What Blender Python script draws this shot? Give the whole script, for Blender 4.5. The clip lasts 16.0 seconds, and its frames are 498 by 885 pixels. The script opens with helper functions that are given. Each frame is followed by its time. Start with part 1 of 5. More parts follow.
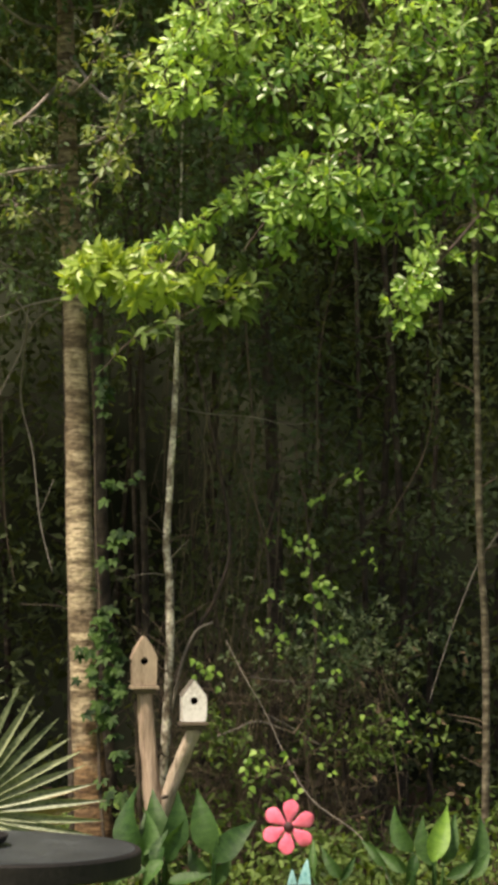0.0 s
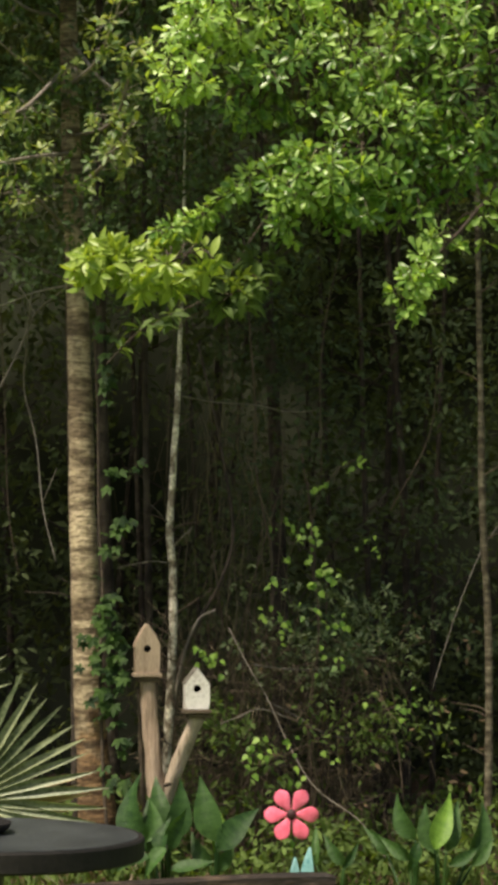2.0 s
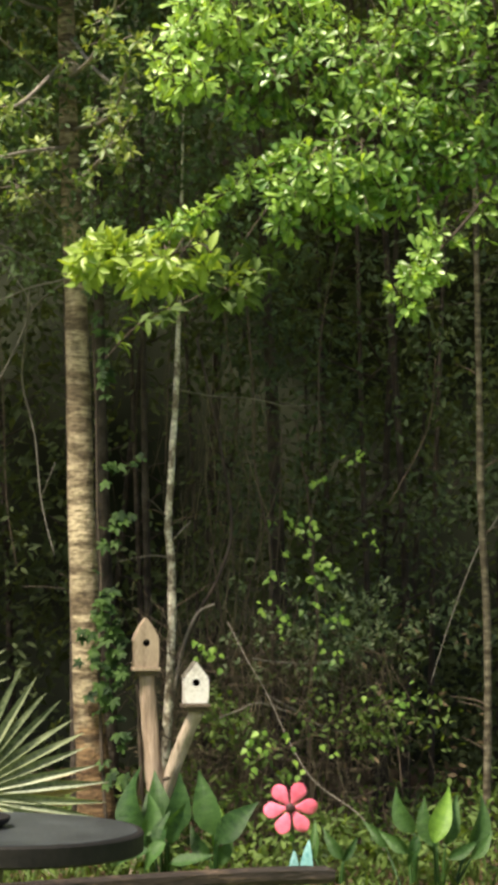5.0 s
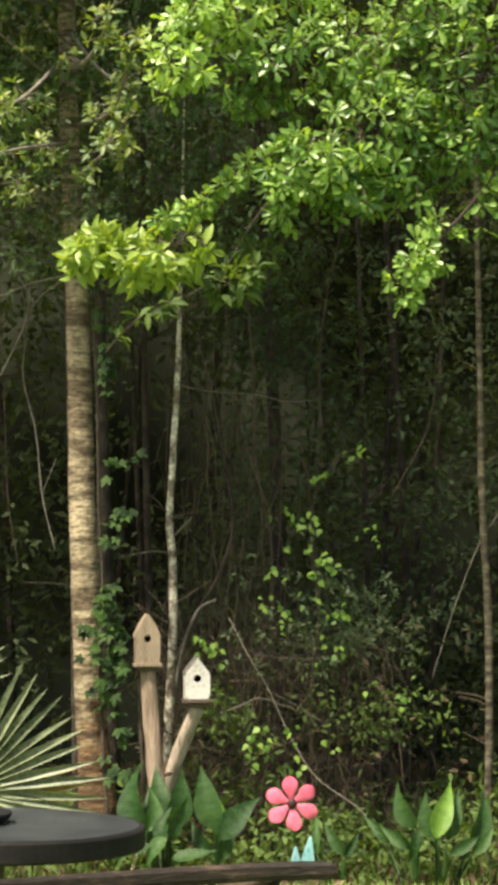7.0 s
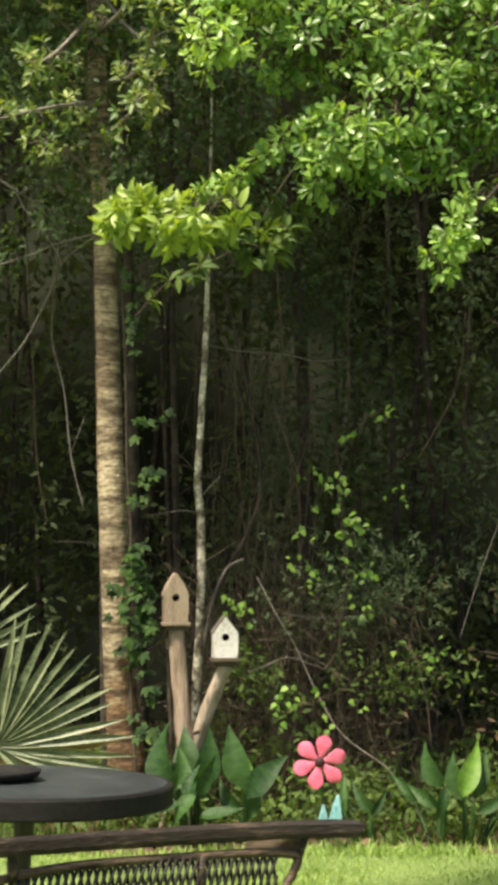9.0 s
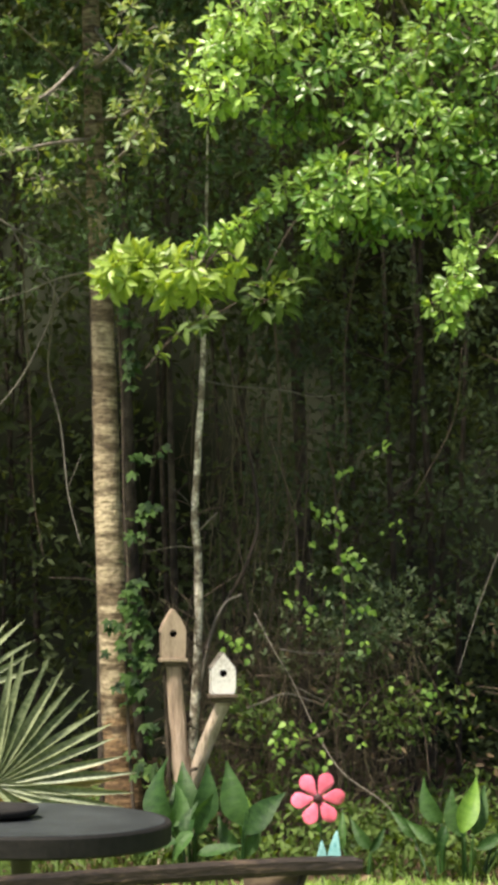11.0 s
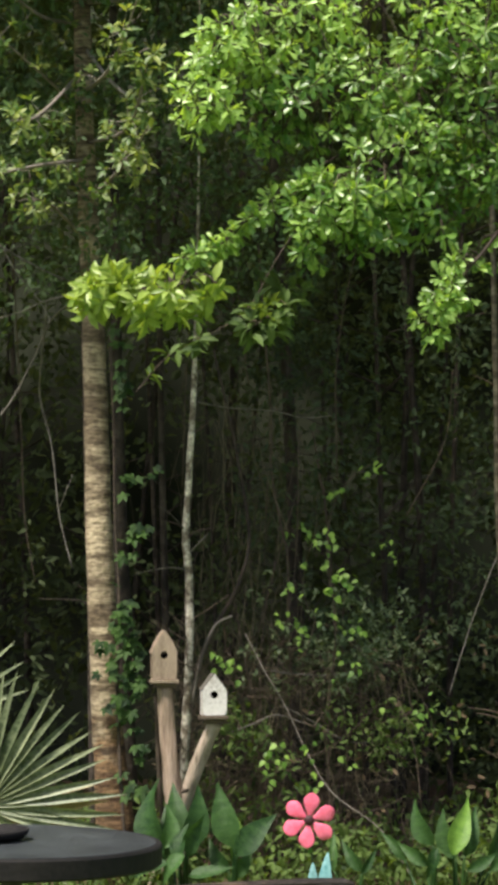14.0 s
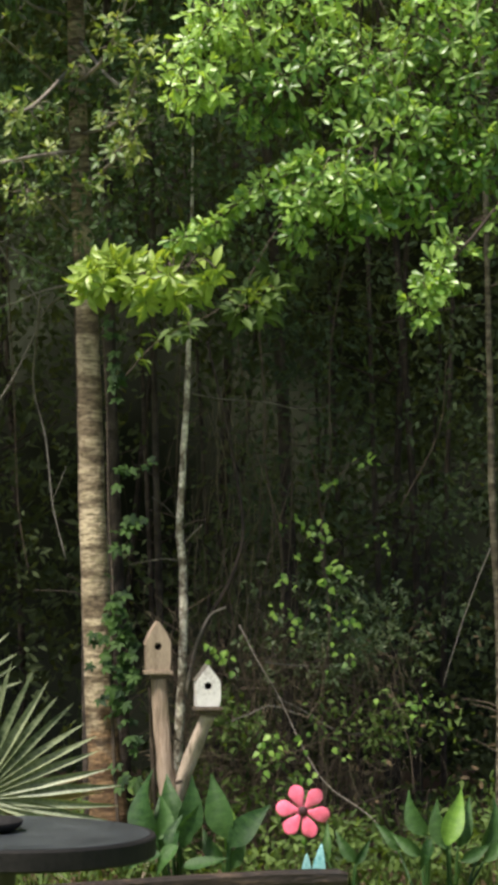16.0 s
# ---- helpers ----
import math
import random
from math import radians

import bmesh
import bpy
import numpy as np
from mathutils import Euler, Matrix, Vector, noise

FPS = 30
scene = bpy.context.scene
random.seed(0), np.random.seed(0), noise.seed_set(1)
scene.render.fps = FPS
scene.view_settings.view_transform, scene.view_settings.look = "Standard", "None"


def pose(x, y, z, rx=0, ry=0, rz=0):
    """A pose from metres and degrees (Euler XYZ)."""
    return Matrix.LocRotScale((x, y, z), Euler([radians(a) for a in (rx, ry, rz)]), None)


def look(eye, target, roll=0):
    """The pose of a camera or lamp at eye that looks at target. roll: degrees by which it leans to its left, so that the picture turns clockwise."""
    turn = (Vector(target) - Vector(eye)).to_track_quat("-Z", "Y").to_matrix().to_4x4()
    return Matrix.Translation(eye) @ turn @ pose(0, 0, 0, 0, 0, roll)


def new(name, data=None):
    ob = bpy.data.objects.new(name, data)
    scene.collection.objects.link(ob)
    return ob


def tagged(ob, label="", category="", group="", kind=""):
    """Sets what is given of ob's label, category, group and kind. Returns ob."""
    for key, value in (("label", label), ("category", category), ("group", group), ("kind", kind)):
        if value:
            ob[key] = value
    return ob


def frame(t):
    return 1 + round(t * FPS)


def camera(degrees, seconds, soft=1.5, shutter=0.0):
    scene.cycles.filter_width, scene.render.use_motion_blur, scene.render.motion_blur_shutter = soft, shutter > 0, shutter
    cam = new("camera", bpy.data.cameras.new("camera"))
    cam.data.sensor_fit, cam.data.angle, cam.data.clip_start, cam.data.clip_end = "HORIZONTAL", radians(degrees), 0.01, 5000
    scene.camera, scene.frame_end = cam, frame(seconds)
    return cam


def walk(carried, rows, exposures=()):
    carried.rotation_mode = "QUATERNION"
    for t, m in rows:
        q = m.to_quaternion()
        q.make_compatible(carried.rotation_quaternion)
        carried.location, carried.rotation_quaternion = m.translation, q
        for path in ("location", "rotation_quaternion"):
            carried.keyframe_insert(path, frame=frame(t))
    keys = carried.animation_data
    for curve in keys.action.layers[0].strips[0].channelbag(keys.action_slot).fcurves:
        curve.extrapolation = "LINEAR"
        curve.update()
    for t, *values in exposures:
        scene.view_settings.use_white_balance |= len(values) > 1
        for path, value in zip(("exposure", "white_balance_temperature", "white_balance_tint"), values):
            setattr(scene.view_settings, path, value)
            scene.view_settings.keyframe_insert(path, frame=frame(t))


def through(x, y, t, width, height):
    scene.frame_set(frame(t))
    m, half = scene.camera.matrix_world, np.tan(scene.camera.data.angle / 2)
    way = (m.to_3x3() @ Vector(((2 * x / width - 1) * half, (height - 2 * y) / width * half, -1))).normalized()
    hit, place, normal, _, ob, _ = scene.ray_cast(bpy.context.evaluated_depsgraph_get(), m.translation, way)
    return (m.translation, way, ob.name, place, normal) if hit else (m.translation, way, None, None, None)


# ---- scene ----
from mathutils import Quaternion
EYE = (0.0, 0.0, 1.55)
cam = camera(14.50, 16.0, soft=4.8)
# seconds, degrees turned to the left, degrees raised, degrees of roll: held by hand on one spot
TURNS = [
    (0.0, -0.904, 5.074, 0.03),
    (0.5, -0.771, 4.842, 0.07),
    (1.0, -0.797, 4.550, -0.07),
    (1.5, -1.195, 4.872, -0.11),
    (2.0, -0.815, 4.721, 0.06),
    (2.5, -0.834, 4.634, 0.15),
    (3.0, -0.729, 4.424, 0.05),
    (3.5, -1.061, 4.553, -0.03),
    (4.0, -0.740, 4.388, -0.11),
    (4.5, -1.030, 4.420, 0.03),
    (4.7, -0.927, 4.556, -0.04),
    (6.8, -0.741, 4.370, -0.05),
    (7.0, -0.828, 4.420, -0.10),
    (7.5, -0.947, 4.257, -0.08),
    (7.7, -0.598, 4.038, 0.00),
    (8.0, -0.096, 3.598, 0.34),
    (8.5, 0.152, 3.141, 0.21),
    (9.0, 0.000, 3.236, 0.00),
    (9.5, 0.020, 3.597, 0.16),
    (10.0, -0.155, 4.050, 0.11),
    (10.2, -0.190, 4.197, -0.16),
    (12.5, -0.004, 4.360, -0.18),
    (13.0, -0.553, 4.538, -0.17),
    (13.5, -0.477, 4.655, -0.17),
    (14.0, -0.353, 4.891, -0.19),
    (14.5, 0.084, 4.305, 0.10),
    (15.0, 0.093, 4.194, -0.07),
    (15.5, -0.333, 4.600, -0.21),
    (16.0, -0.535, 4.636, -0.22),
]


def held(turn, rise, roll):
    a, e = radians(turn), radians(rise)
    way = Vector((-math.sin(a) * math.cos(e), math.cos(a) * math.cos(e), math.sin(e)))
    return look(EYE, Vector(EYE) + way, roll)


walk(cam, [(t, held(a, e, r)) for t, a, e, r in TURNS],
     exposures=[(0.0, 0.74, 7350, 16), (0.5, 0.78, 7350, 16), (1.0, 0.78, 7350, 16), (1.5, 0.46, 7200, 14), (2.0, 0.44, 7150, 12), (2.5, 0.60, 7100, 11), (3.5, 0.75, 7100, 11), (4.0, 0.90, 7050, 11), (4.5, 0.98, 7050, 11), (7.0, 1.0, 7050, 11),
                (7.5, 0.98, 7050, 11), (8.0, 0.82, 7050, 11), (8.5, 0.66, 7050, 11), (9.0, 0.88, 7000, 10), (9.5, 1.08, 7000, 10), (10.0, 1.25, 7000, 11), (10.4, 1.2, 6950, 11),
                (12.3, 0.66, 6350, 14), (13.0, 0.66, 6350, 14), (16.0, 0.66, 6350, 14)])

# ---- light ----
world = bpy.data.worlds.new("sky")
scene.world = world
world.use_nodes = True
wn = world.node_tree.nodes
sky = wn.new("ShaderNodeTexSky")
sky.sky_type, sky.sun_disc = "NISHITA", False
SUN_EL, SUN_AZ = radians(62), radians(220)
sky.sun_elevation, sky.sun_rotation = SUN_EL, SUN_AZ
sky.air_density, sky.dust_density = 1.0, 3.0
world.node_tree.links.new(sky.outputs[0], wn["Background"].inputs[0])
wn["Background"].inputs[1].default_value = 0.10
lamp = bpy.data.lights.new("sun", "SUN")
lamp.energy, lamp.angle, lamp.color = 5.0, radians(9), (1.0, 0.93, 0.80)
sun = new("sun", lamp)
sun_from = Vector((math.sin(SUN_AZ) * math.cos(SUN_EL), math.cos(SUN_AZ) * math.cos(SUN_EL), math.sin(SUN_EL)))
sun.matrix_world = look(sun_from * 30, (0, 0, 0))


# ---- materials ----
def surface(name, low, high, rough=0.7, scale=8.0, fine=60.0, bump=0.3, metallic=0.0, stretch=(1, 1, 1),
            through=0.0, vary=0.35, spec=0.4, coords="Object", third=None):
    """A material whose colour runs between low and high by noise at two scales and from piece to piece."""
    m = bpy.data.materials.new(name)
    m.use_nodes = True
    nt = m.node_tree
    n, ln = nt.nodes, nt.links
    bsdf = n["Principled BSDF"]
    tc = n.new("ShaderNodeTexCoord")
    mp = n.new("ShaderNodeMapping")
    mp.inputs["Scale"].default_value = stretch
    ln.new(tc.outputs[coords], mp.inputs[0])
    big, small = n.new("ShaderNodeTexNoise"), n.new("ShaderNodeTexNoise")
    for node, s, d in ((big, scale, 3.0), (small, fine, 4.0)):
        node.inputs["Scale"].default_value = s
        node.inputs["Detail"].default_value = d
        ln.new(mp.outputs[0], node.inputs["Vector"])
    geo, info = n.new("ShaderNodeNewGeometry"), n.new("ShaderNodeObjectInfo")

    def calc(op, a, b):
        k = n.new("ShaderNodeMath")
        k.operation = op
        for i, v in enumerate((a, b)):
            if isinstance(v, (int, float)):
                k.inputs[i].default_value = v
            else:
                ln.new(v, k.inputs[i])
        return k.outputs[0]

    piece = calc("ADD", geo.outputs["Random Per Island"], info.outputs["Random"])
    piece = calc("MULTIPLY", calc("SUBTRACT", piece, 1.0), vary)
    mixed = calc("ADD", calc("MULTIPLY", big.outputs[0], 0.55), calc("MULTIPLY", small.outputs[0], 0.45))
    mixed = calc("ADD", calc("MULTIPLY", calc("SUBTRACT", mixed, 0.5), 2.6), calc("ADD", piece, 0.5))
    ramp = n.new("ShaderNodeValToRGB")
    ramp.color_ramp.elements[0].color = (*low, 1)
    ramp.color_ramp.elements[1].color = (*high, 1)
    if third:
        e = ramp.color_ramp.elements.new(0.5)
        e.color = (*third, 1)
    ln.new(mixed, ramp.inputs[0])
    ln.new(ramp.outputs[0], bsdf.inputs["Base Color"])
    bsdf.inputs["Metallic"].default_value = metallic
    bsdf.inputs["Specular IOR Level"].default_value = spec
    ln.new(calc("ADD", calc("MULTIPLY", small.outputs[0], 0.25), rough - 0.12), bsdf.inputs["Roughness"])
    if bump:
        b = n.new("ShaderNodeBump")
        b.inputs["Strength"].default_value = bump
        b.inputs["Distance"].default_value = 0.01
        ln.new(mixed, b.inputs["Height"])
        ln.new(b.outputs[0], bsdf.inputs["Normal"])
    if through:
        tr, mx = n.new("ShaderNodeBsdfTranslucent"), n.new("ShaderNodeMixShader")
        hue = n.new("ShaderNodeMix")
        hue.data_type, hue.blend_type = "RGBA", "MULTIPLY"
        hue.inputs[0].default_value = 1.0
        ln.new(ramp.outputs[0], hue.inputs[6])
        hue.inputs[7].default_value = (1.5, 1.4, 0.5, 1)
        ln.new(hue.outputs[2], tr.inputs[0])
        mx.inputs[0].default_value = through
        ln.new(bsdf.outputs[0], mx.inputs[1])
        ln.new(tr.outputs[0], mx.inputs[2])
        ln.new(mx.outputs[0], n["Material Output"].inputs[0])
    return m


OAK_LEAF = surface("oak_leaf", (0.075, 0.18, 0.026), (0.35, 0.53, 0.125), 0.34, 3, 40, 0.1, through=0.36, vary=0.85, spec=0.55)
YOUNG_LEAF = surface("young_leaf", (0.095, 0.20, 0.028), (0.31, 0.42, 0.085), 0.40, 3, 40, 0.1, through=0.35, vary=0.8)
SPRAY_LEAF = surface("spray_leaf", (0.075, 0.145, 0.03), (0.37, 0.43, 0.11), 0.45, 3, 40, 0.1, through=0.35, vary=0.9)
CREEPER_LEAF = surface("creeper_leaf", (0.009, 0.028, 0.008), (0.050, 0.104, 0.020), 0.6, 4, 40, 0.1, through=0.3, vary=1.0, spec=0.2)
HEART_LEAF = surface("heart_leaf", (0.06, 0.155, 0.018), (0.25, 0.41, 0.07), 0.5, 4, 40, 0.1, through=0.35, vary=0.9)
BUSH_LEAF = surface("bush_leaf", (0.035, 0.072, 0.026), (0.17, 0.22, 0.10), 0.5, 2, 30, 0.1, through=0.2, vary=0.9)
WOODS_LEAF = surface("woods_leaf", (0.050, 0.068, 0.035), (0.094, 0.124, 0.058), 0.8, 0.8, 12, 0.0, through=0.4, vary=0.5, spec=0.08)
LOW_LEAF = surface("low_leaf", (0.034, 0.066, 0.018), (0.14, 0.215, 0.056), 0.6, 1.6, 14, 0.1, through=0.35, vary=0.8, spec=0.2)
# LOW_LEAF made darker: the understorey's shade is put in the colour
SHADE_TONED_LEAF = surface("shade_toned_leaf", (0.020, 0.044, 0.019), (0.075, 0.125, 0.048), 0.6, 1.6, 14, 0.1, through=0.35, vary=0.9, spec=0.25)
CANNA_LEAF = surface("canna_leaf", (0.014, 0.046, 0.012), (0.064, 0.140, 0.036), 0.45, 1.0, 5, 0.35, through=0.25, vary=0.8, spec=0.3, stretch=(4, 13, 4))
FRESH_CANNA = surface("fresh_canna_leaf", (0.06, 0.165, 0.018), (0.19, 0.34, 0.05), 0.45, 1.0, 5, 0.35, through=0.3, vary=0.25, stretch=(4, 13, 4))
PALM_LEAF = surface("palm_leaf", (0.05, 0.075, 0.032), (0.30, 0.34, 0.19), 0.42, 5, 40, 0.2, through=0.12, vary=0.9)
DRY_PALM = surface("dry_palm_leaf", (0.09, 0.07, 0.03), (0.40, 0.32, 0.16), 0.6, 5, 40, 0.2, through=0.15, vary=0.8)
GRASS = surface("grass_blade", (0.14, 0.25, 0.05), (0.37, 0.50, 0.155), 0.55, 1.5, 20, 0.0, through=0.35, vary=0.7)
LAWN = surface("lawn_soil", (0.08, 0.12, 0.03), (0.22, 0.30, 0.09), 0.9, 1.2, 40, 0.6, coords="Object")
LITTER = surface("leaf_litter", (0.03, 0.02, 0.012), (0.17, 0.10, 0.055), 0.9, 6, 50, 0.7)
DEAD_LEAF = surface("dead_leaf", (0.05, 0.036, 0.018), (0.17, 0.12, 0.062), 0.8, 6, 50, 0.3, vary=0.7)
TWIG = surface("twig_bark", (0.030, 0.022, 0.015), (0.13, 0.095, 0.067), 0.85, 8, 50, 0.5, vary=0.5)
GREY_TWIG = surface("grey_twig_bark", (0.065, 0.060, 0.050), (0.24, 0.22, 0.185), 0.9, 8, 50, 0.5, vary=0.6, spec=0.1)
BRUSH = surface("dry_brush", (0.085, 0.070, 0.046), (0.29, 0.235, 0.155), 0.9, 3, 30, 0.0, vary=0.9, spec=0.1)
PALE_TWIG = surface("pale_vine_bark", (0.09, 0.075, 0.058), (0.32, 0.28, 0.23), 0.85, 8, 50, 0.5, vary=0.5)
POST_WOOD = surface("weathered_post", (0.075, 0.05, 0.035), (0.56, 0.44, 0.34), 0.8, 5, 30, 0.9, stretch=(6, 6, 0.4), third=(0.36, 0.265, 0.195))
GREY_WOOD = surface("grey_post", (0.10, 0.08, 0.06), (0.52, 0.43, 0.33), 0.8, 5, 30, 0.9, stretch=(6, 6, 0.4), third=(0.34, 0.275, 0.205))
BOX_WOOD = surface("bare_box_wood", (0.13, 0.095, 0.062), (0.42, 0.33, 0.24), 0.75, 6, 60, 0.3, stretch=(3, 3, 0.5))
BOX_WHITE = surface("white_box_paint", (0.38, 0.35, 0.31), (0.78, 0.76, 0.72), 0.65, 6, 60, 0.2, third=(0.68, 0.66, 0.62))
BOX_DARK = surface("dark_board", (0.045, 0.034, 0.024), (0.15, 0.112, 0.078), 0.8, 6, 60, 0.4)
HOLE_SHADE = surface("box_inside_shade", (0.006, 0.005, 0.004), (0.02, 0.016, 0.012), 0.9, 6, 60, 0.0)
PINK = surface("pink_enamel", (0.72, 0.075, 0.145), (0.94, 0.24, 0.36), 0.55, 9, 60, 0.05, vary=0.35, spec=0.3)
HUB = surface("dark_red_hub", (0.014, 0.005, 0.006), (0.06, 0.018, 0.02), 0.6, 20, 90, 0.1)
TEAL = surface("teal_enamel", (0.06, 0.21, 0.22), (0.26, 0.47, 0.47), 0.4, 9, 60, 0.05, spec=0.4)
STAKE = surface("dark_green_metal", (0.03, 0.045, 0.025), (0.09, 0.12, 0.05), 0.5, 20, 90, 0.1)
SLATE = surface("table_slate", (0.010, 0.012, 0.014), (0.060, 0.070, 0.074), 0.42, 4, 45, 0.6)
IRON = surface("weathered_iron", (0.010, 0.009, 0.008), (0.04, 0.034, 0.029), 0.5, 9, 60, 0.3, metallic=0.15)
RUST = surface("rusty_iron", (0.010, 0.008, 0.006), (0.17, 0.118, 0.075), 0.6, 9, 60, 0.4, metallic=0.15, stretch=(0.5, 1, 2.5), third=(0.034, 0.024, 0.017))
# backdrop colour that holds the shade deep in the woods
WOODS_SHADE = surface("woods_shade", (0.018, 0.022, 0.014), (0.040, 0.046, 0.029), 0.9, 0.7, 3, 0.0, spec=0.1)
RIM_METAL = surface("dark_rim_metal", (0.006, 0.006, 0.006), (0.022, 0.020, 0.018), 0.75, 5, 50, 0.2, spec=0.2)
GREEN_CANVAS = surface("green_canvas", (0.003, 0.030, 0.022), (0.008, 0.056, 0.042), 0.75, 5, 80, 0.2, spec=0.1)
# dulled leaf colour that carries the shade under the oak
DIM_TONED_LEAF = surface("dim_toned_leaf", (0.035, 0.055, 0.026), (0.095, 0.13, 0.06), 0.8, 1.2, 14, 0.1, through=0.15, vary=0.6, spec=0.15)
TAN_WOOD = surface("dirty_tan_wood", (0.05, 0.036, 0.024), (0.20, 0.15, 0.10), 0.8, 6, 40, 0.4)
PLAIN_PALE = surface("plain_pale", (0.42, 0.38, 0.32), (0.56, 0.52, 0.45), 0.8, 1, 20, 0.2)


def bark(name, low, high, band, patch, across=3, foot=None):
    """Pale bark with level plates, dark cracks and patches of lichen; foot: colour of the old bark at the base."""
    m = surface(name, low, high, 0.85, 4, 38, 0.9, third=tuple((a + b) / 2 for a, b in zip(low, high)))
    nt = m.node_tree
    n, ln = nt.nodes, nt.links
    tc, bs = n.new("ShaderNodeTexCoord"), n["Principled BSDF"]

    def noise_ramp(scale, detail, lo, hi, dark, light):
        mp, no, ra = n.new("ShaderNodeMapping"), n.new("ShaderNodeTexNoise"), n.new("ShaderNodeValToRGB")
        mp.inputs["Scale"].default_value = scale
        no.inputs["Scale"].default_value, no.inputs["Detail"].default_value = 1.0, detail
        ln.new(tc.outputs["Object"], mp.inputs[0])
        ln.new(mp.outputs[0], no.inputs["Vector"])
        ra.color_ramp.elements[0].position, ra.color_ramp.elements[1].position = lo, hi
        ra.color_ramp.elements[0].color, ra.color_ramp.elements[1].color = (*dark, 1), (*light, 1)
        ln.new(no.outputs[0], ra.inputs[0])
        return ra.outputs[0]

    def tint(source, by, kind="MULTIPLY", amount=None):
        mul = n.new("ShaderNodeMix")
        mul.data_type, mul.blend_type = "RGBA", kind
        mul.inputs[0].default_value = 1.0
        if amount:
            ln.new(amount, mul.inputs[0])
        ln.new(source, mul.inputs[6])
        if isinstance(by, tuple):
            mul.inputs[7].default_value = (*by, 1)
        else:
            ln.new(by, mul.inputs[7])
        return mul.outputs[2]

    colour = bs.inputs["Base Color"].links[0].from_socket
    colour = tint(colour, noise_ramp((across, across, band), 8.0, 0.43, 0.57, (0.46, 0.41, 0.35), patch))
    colour = tint(colour, noise_ramp((across * 5, across * 5, band * 3.2), 4.0, 0.36, 0.58, (0.48, 0.44, 0.40), (1.12, 1.10, 1.06)))
    if foot:
        sep, add, ra = n.new("ShaderNodeSeparateXYZ"), n.new("ShaderNodeMath"), n.new("ShaderNodeValToRGB")
        ln.new(tc.outputs["Object"], sep.inputs[0])
        edge = n.new("ShaderNodeTexNoise")
        edge.inputs["Scale"].default_value, edge.inputs["Detail"].default_value = 9.0, 6.0
        ln.new(tc.outputs["Object"], edge.inputs["Vector"])
        add.operation = "MULTIPLY_ADD"
        ln.new(edge.outputs[0], add.inputs[0])
        add.inputs[1].default_value = 0.9
        ln.new(sep.outputs[2], add.inputs[2])
        ra.color_ramp.elements[0].position, ra.color_ramp.elements[1].position = 0.30, 0.36
        ra.color_ramp.elements[0].color, ra.color_ramp.elements[1].color = (1, 1, 1, 1), (0, 0, 0, 1)
        half = n.new("ShaderNodeMath")
        half.operation = "MULTIPLY"
        half.inputs[1].default_value = 0.25
        ln.new(add.outputs[0], half.inputs[0])
        ln.new(half.outputs[0], ra.inputs[0])
        colour = tint(colour, foot, "MULTIPLY", ra.outputs[0])
    ln.new(colour, bs.inputs["Base Color"])
    return m


MAIN_BARK = bark("ringed_bark", (0.085, 0.064, 0.042), (0.38, 0.33, 0.245), 22, (1.22, 1.19, 1.09), 3.5, (0.62, 0.47, 0.36))
LICHEN_BARK = bark("lichen_bark", (0.08, 0.065, 0.05), (0.60, 0.58, 0.51), 13, (1.45, 1.45, 1.38), 13)
BROWN_BARK = bark("mottled_brown_bark", (0.038, 0.035, 0.025), (0.16, 0.145, 0.105), 14, (1.15, 1.15, 1.1))
# part of the shade among the trees is put in this bark's colour
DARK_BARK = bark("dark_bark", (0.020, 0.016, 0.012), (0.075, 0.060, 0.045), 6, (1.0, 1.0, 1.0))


# ---- building helpers ----
def V(x, y, z):
    return Vector((x, y, z))


def thing(name, at, label, category, group="", kind=""):
    ob = new(name)
    ob.location = at
    ob.empty_display_size = 0.1
    tagged(ob, label, category, group, kind)
    return ob


def root_of(ob):
    while ob.parent:
        ob = ob.parent
    return ob


def mesh_of(name, bm, material, shift=(0, 0, 0), smooth=True):
    me = bpy.data.meshes.new(name)
    bmesh.ops.translate(bm, verts=bm.verts, vec=-Vector(shift))
    bm.to_mesh(me)
    bm.free()
    me.materials.append(material)
    me.shade_smooth() if smooth else me.shade_flat()
    return me


def part(name, bm, material, parent, label="", smooth=True, kind=""):
    """One mesh, given in world metres, under a thing or one of its parts (all share the thing's origin)."""
    ob = new(name, mesh_of(name, bm, material, root_of(parent).location, smooth))
    ob.parent = parent
    return tagged(ob, label, kind=kind)


def whole(name, bm, material, label, category, at=(0, 0, 0), kind="", smooth=True):
    ob = new(name, mesh_of(name, bm, material, at, smooth))
    ob.location = at
    return tagged(ob, label, category, kind=kind)


def bend(points, steps):
    """A smooth line through points (Catmull-Rom)."""
    p = [Vector(q) for q in points]
    p = [p[0] * 2 - p[1]] + p + [p[-1] * 2 - p[-2]]
    out = []
    for i in range(1, len(p) - 2):
        a, b, c, d = p[i - 1:i + 3]
        for k in range(steps):
            t = k / steps
            out.append(0.5 * (2 * b + (c - a) * t + (2 * a - 5 * b + 4 * c - d) * t * t + (3 * b - a - 3 * c + d) * t ** 3))
    out.append(p[-2])
    return out


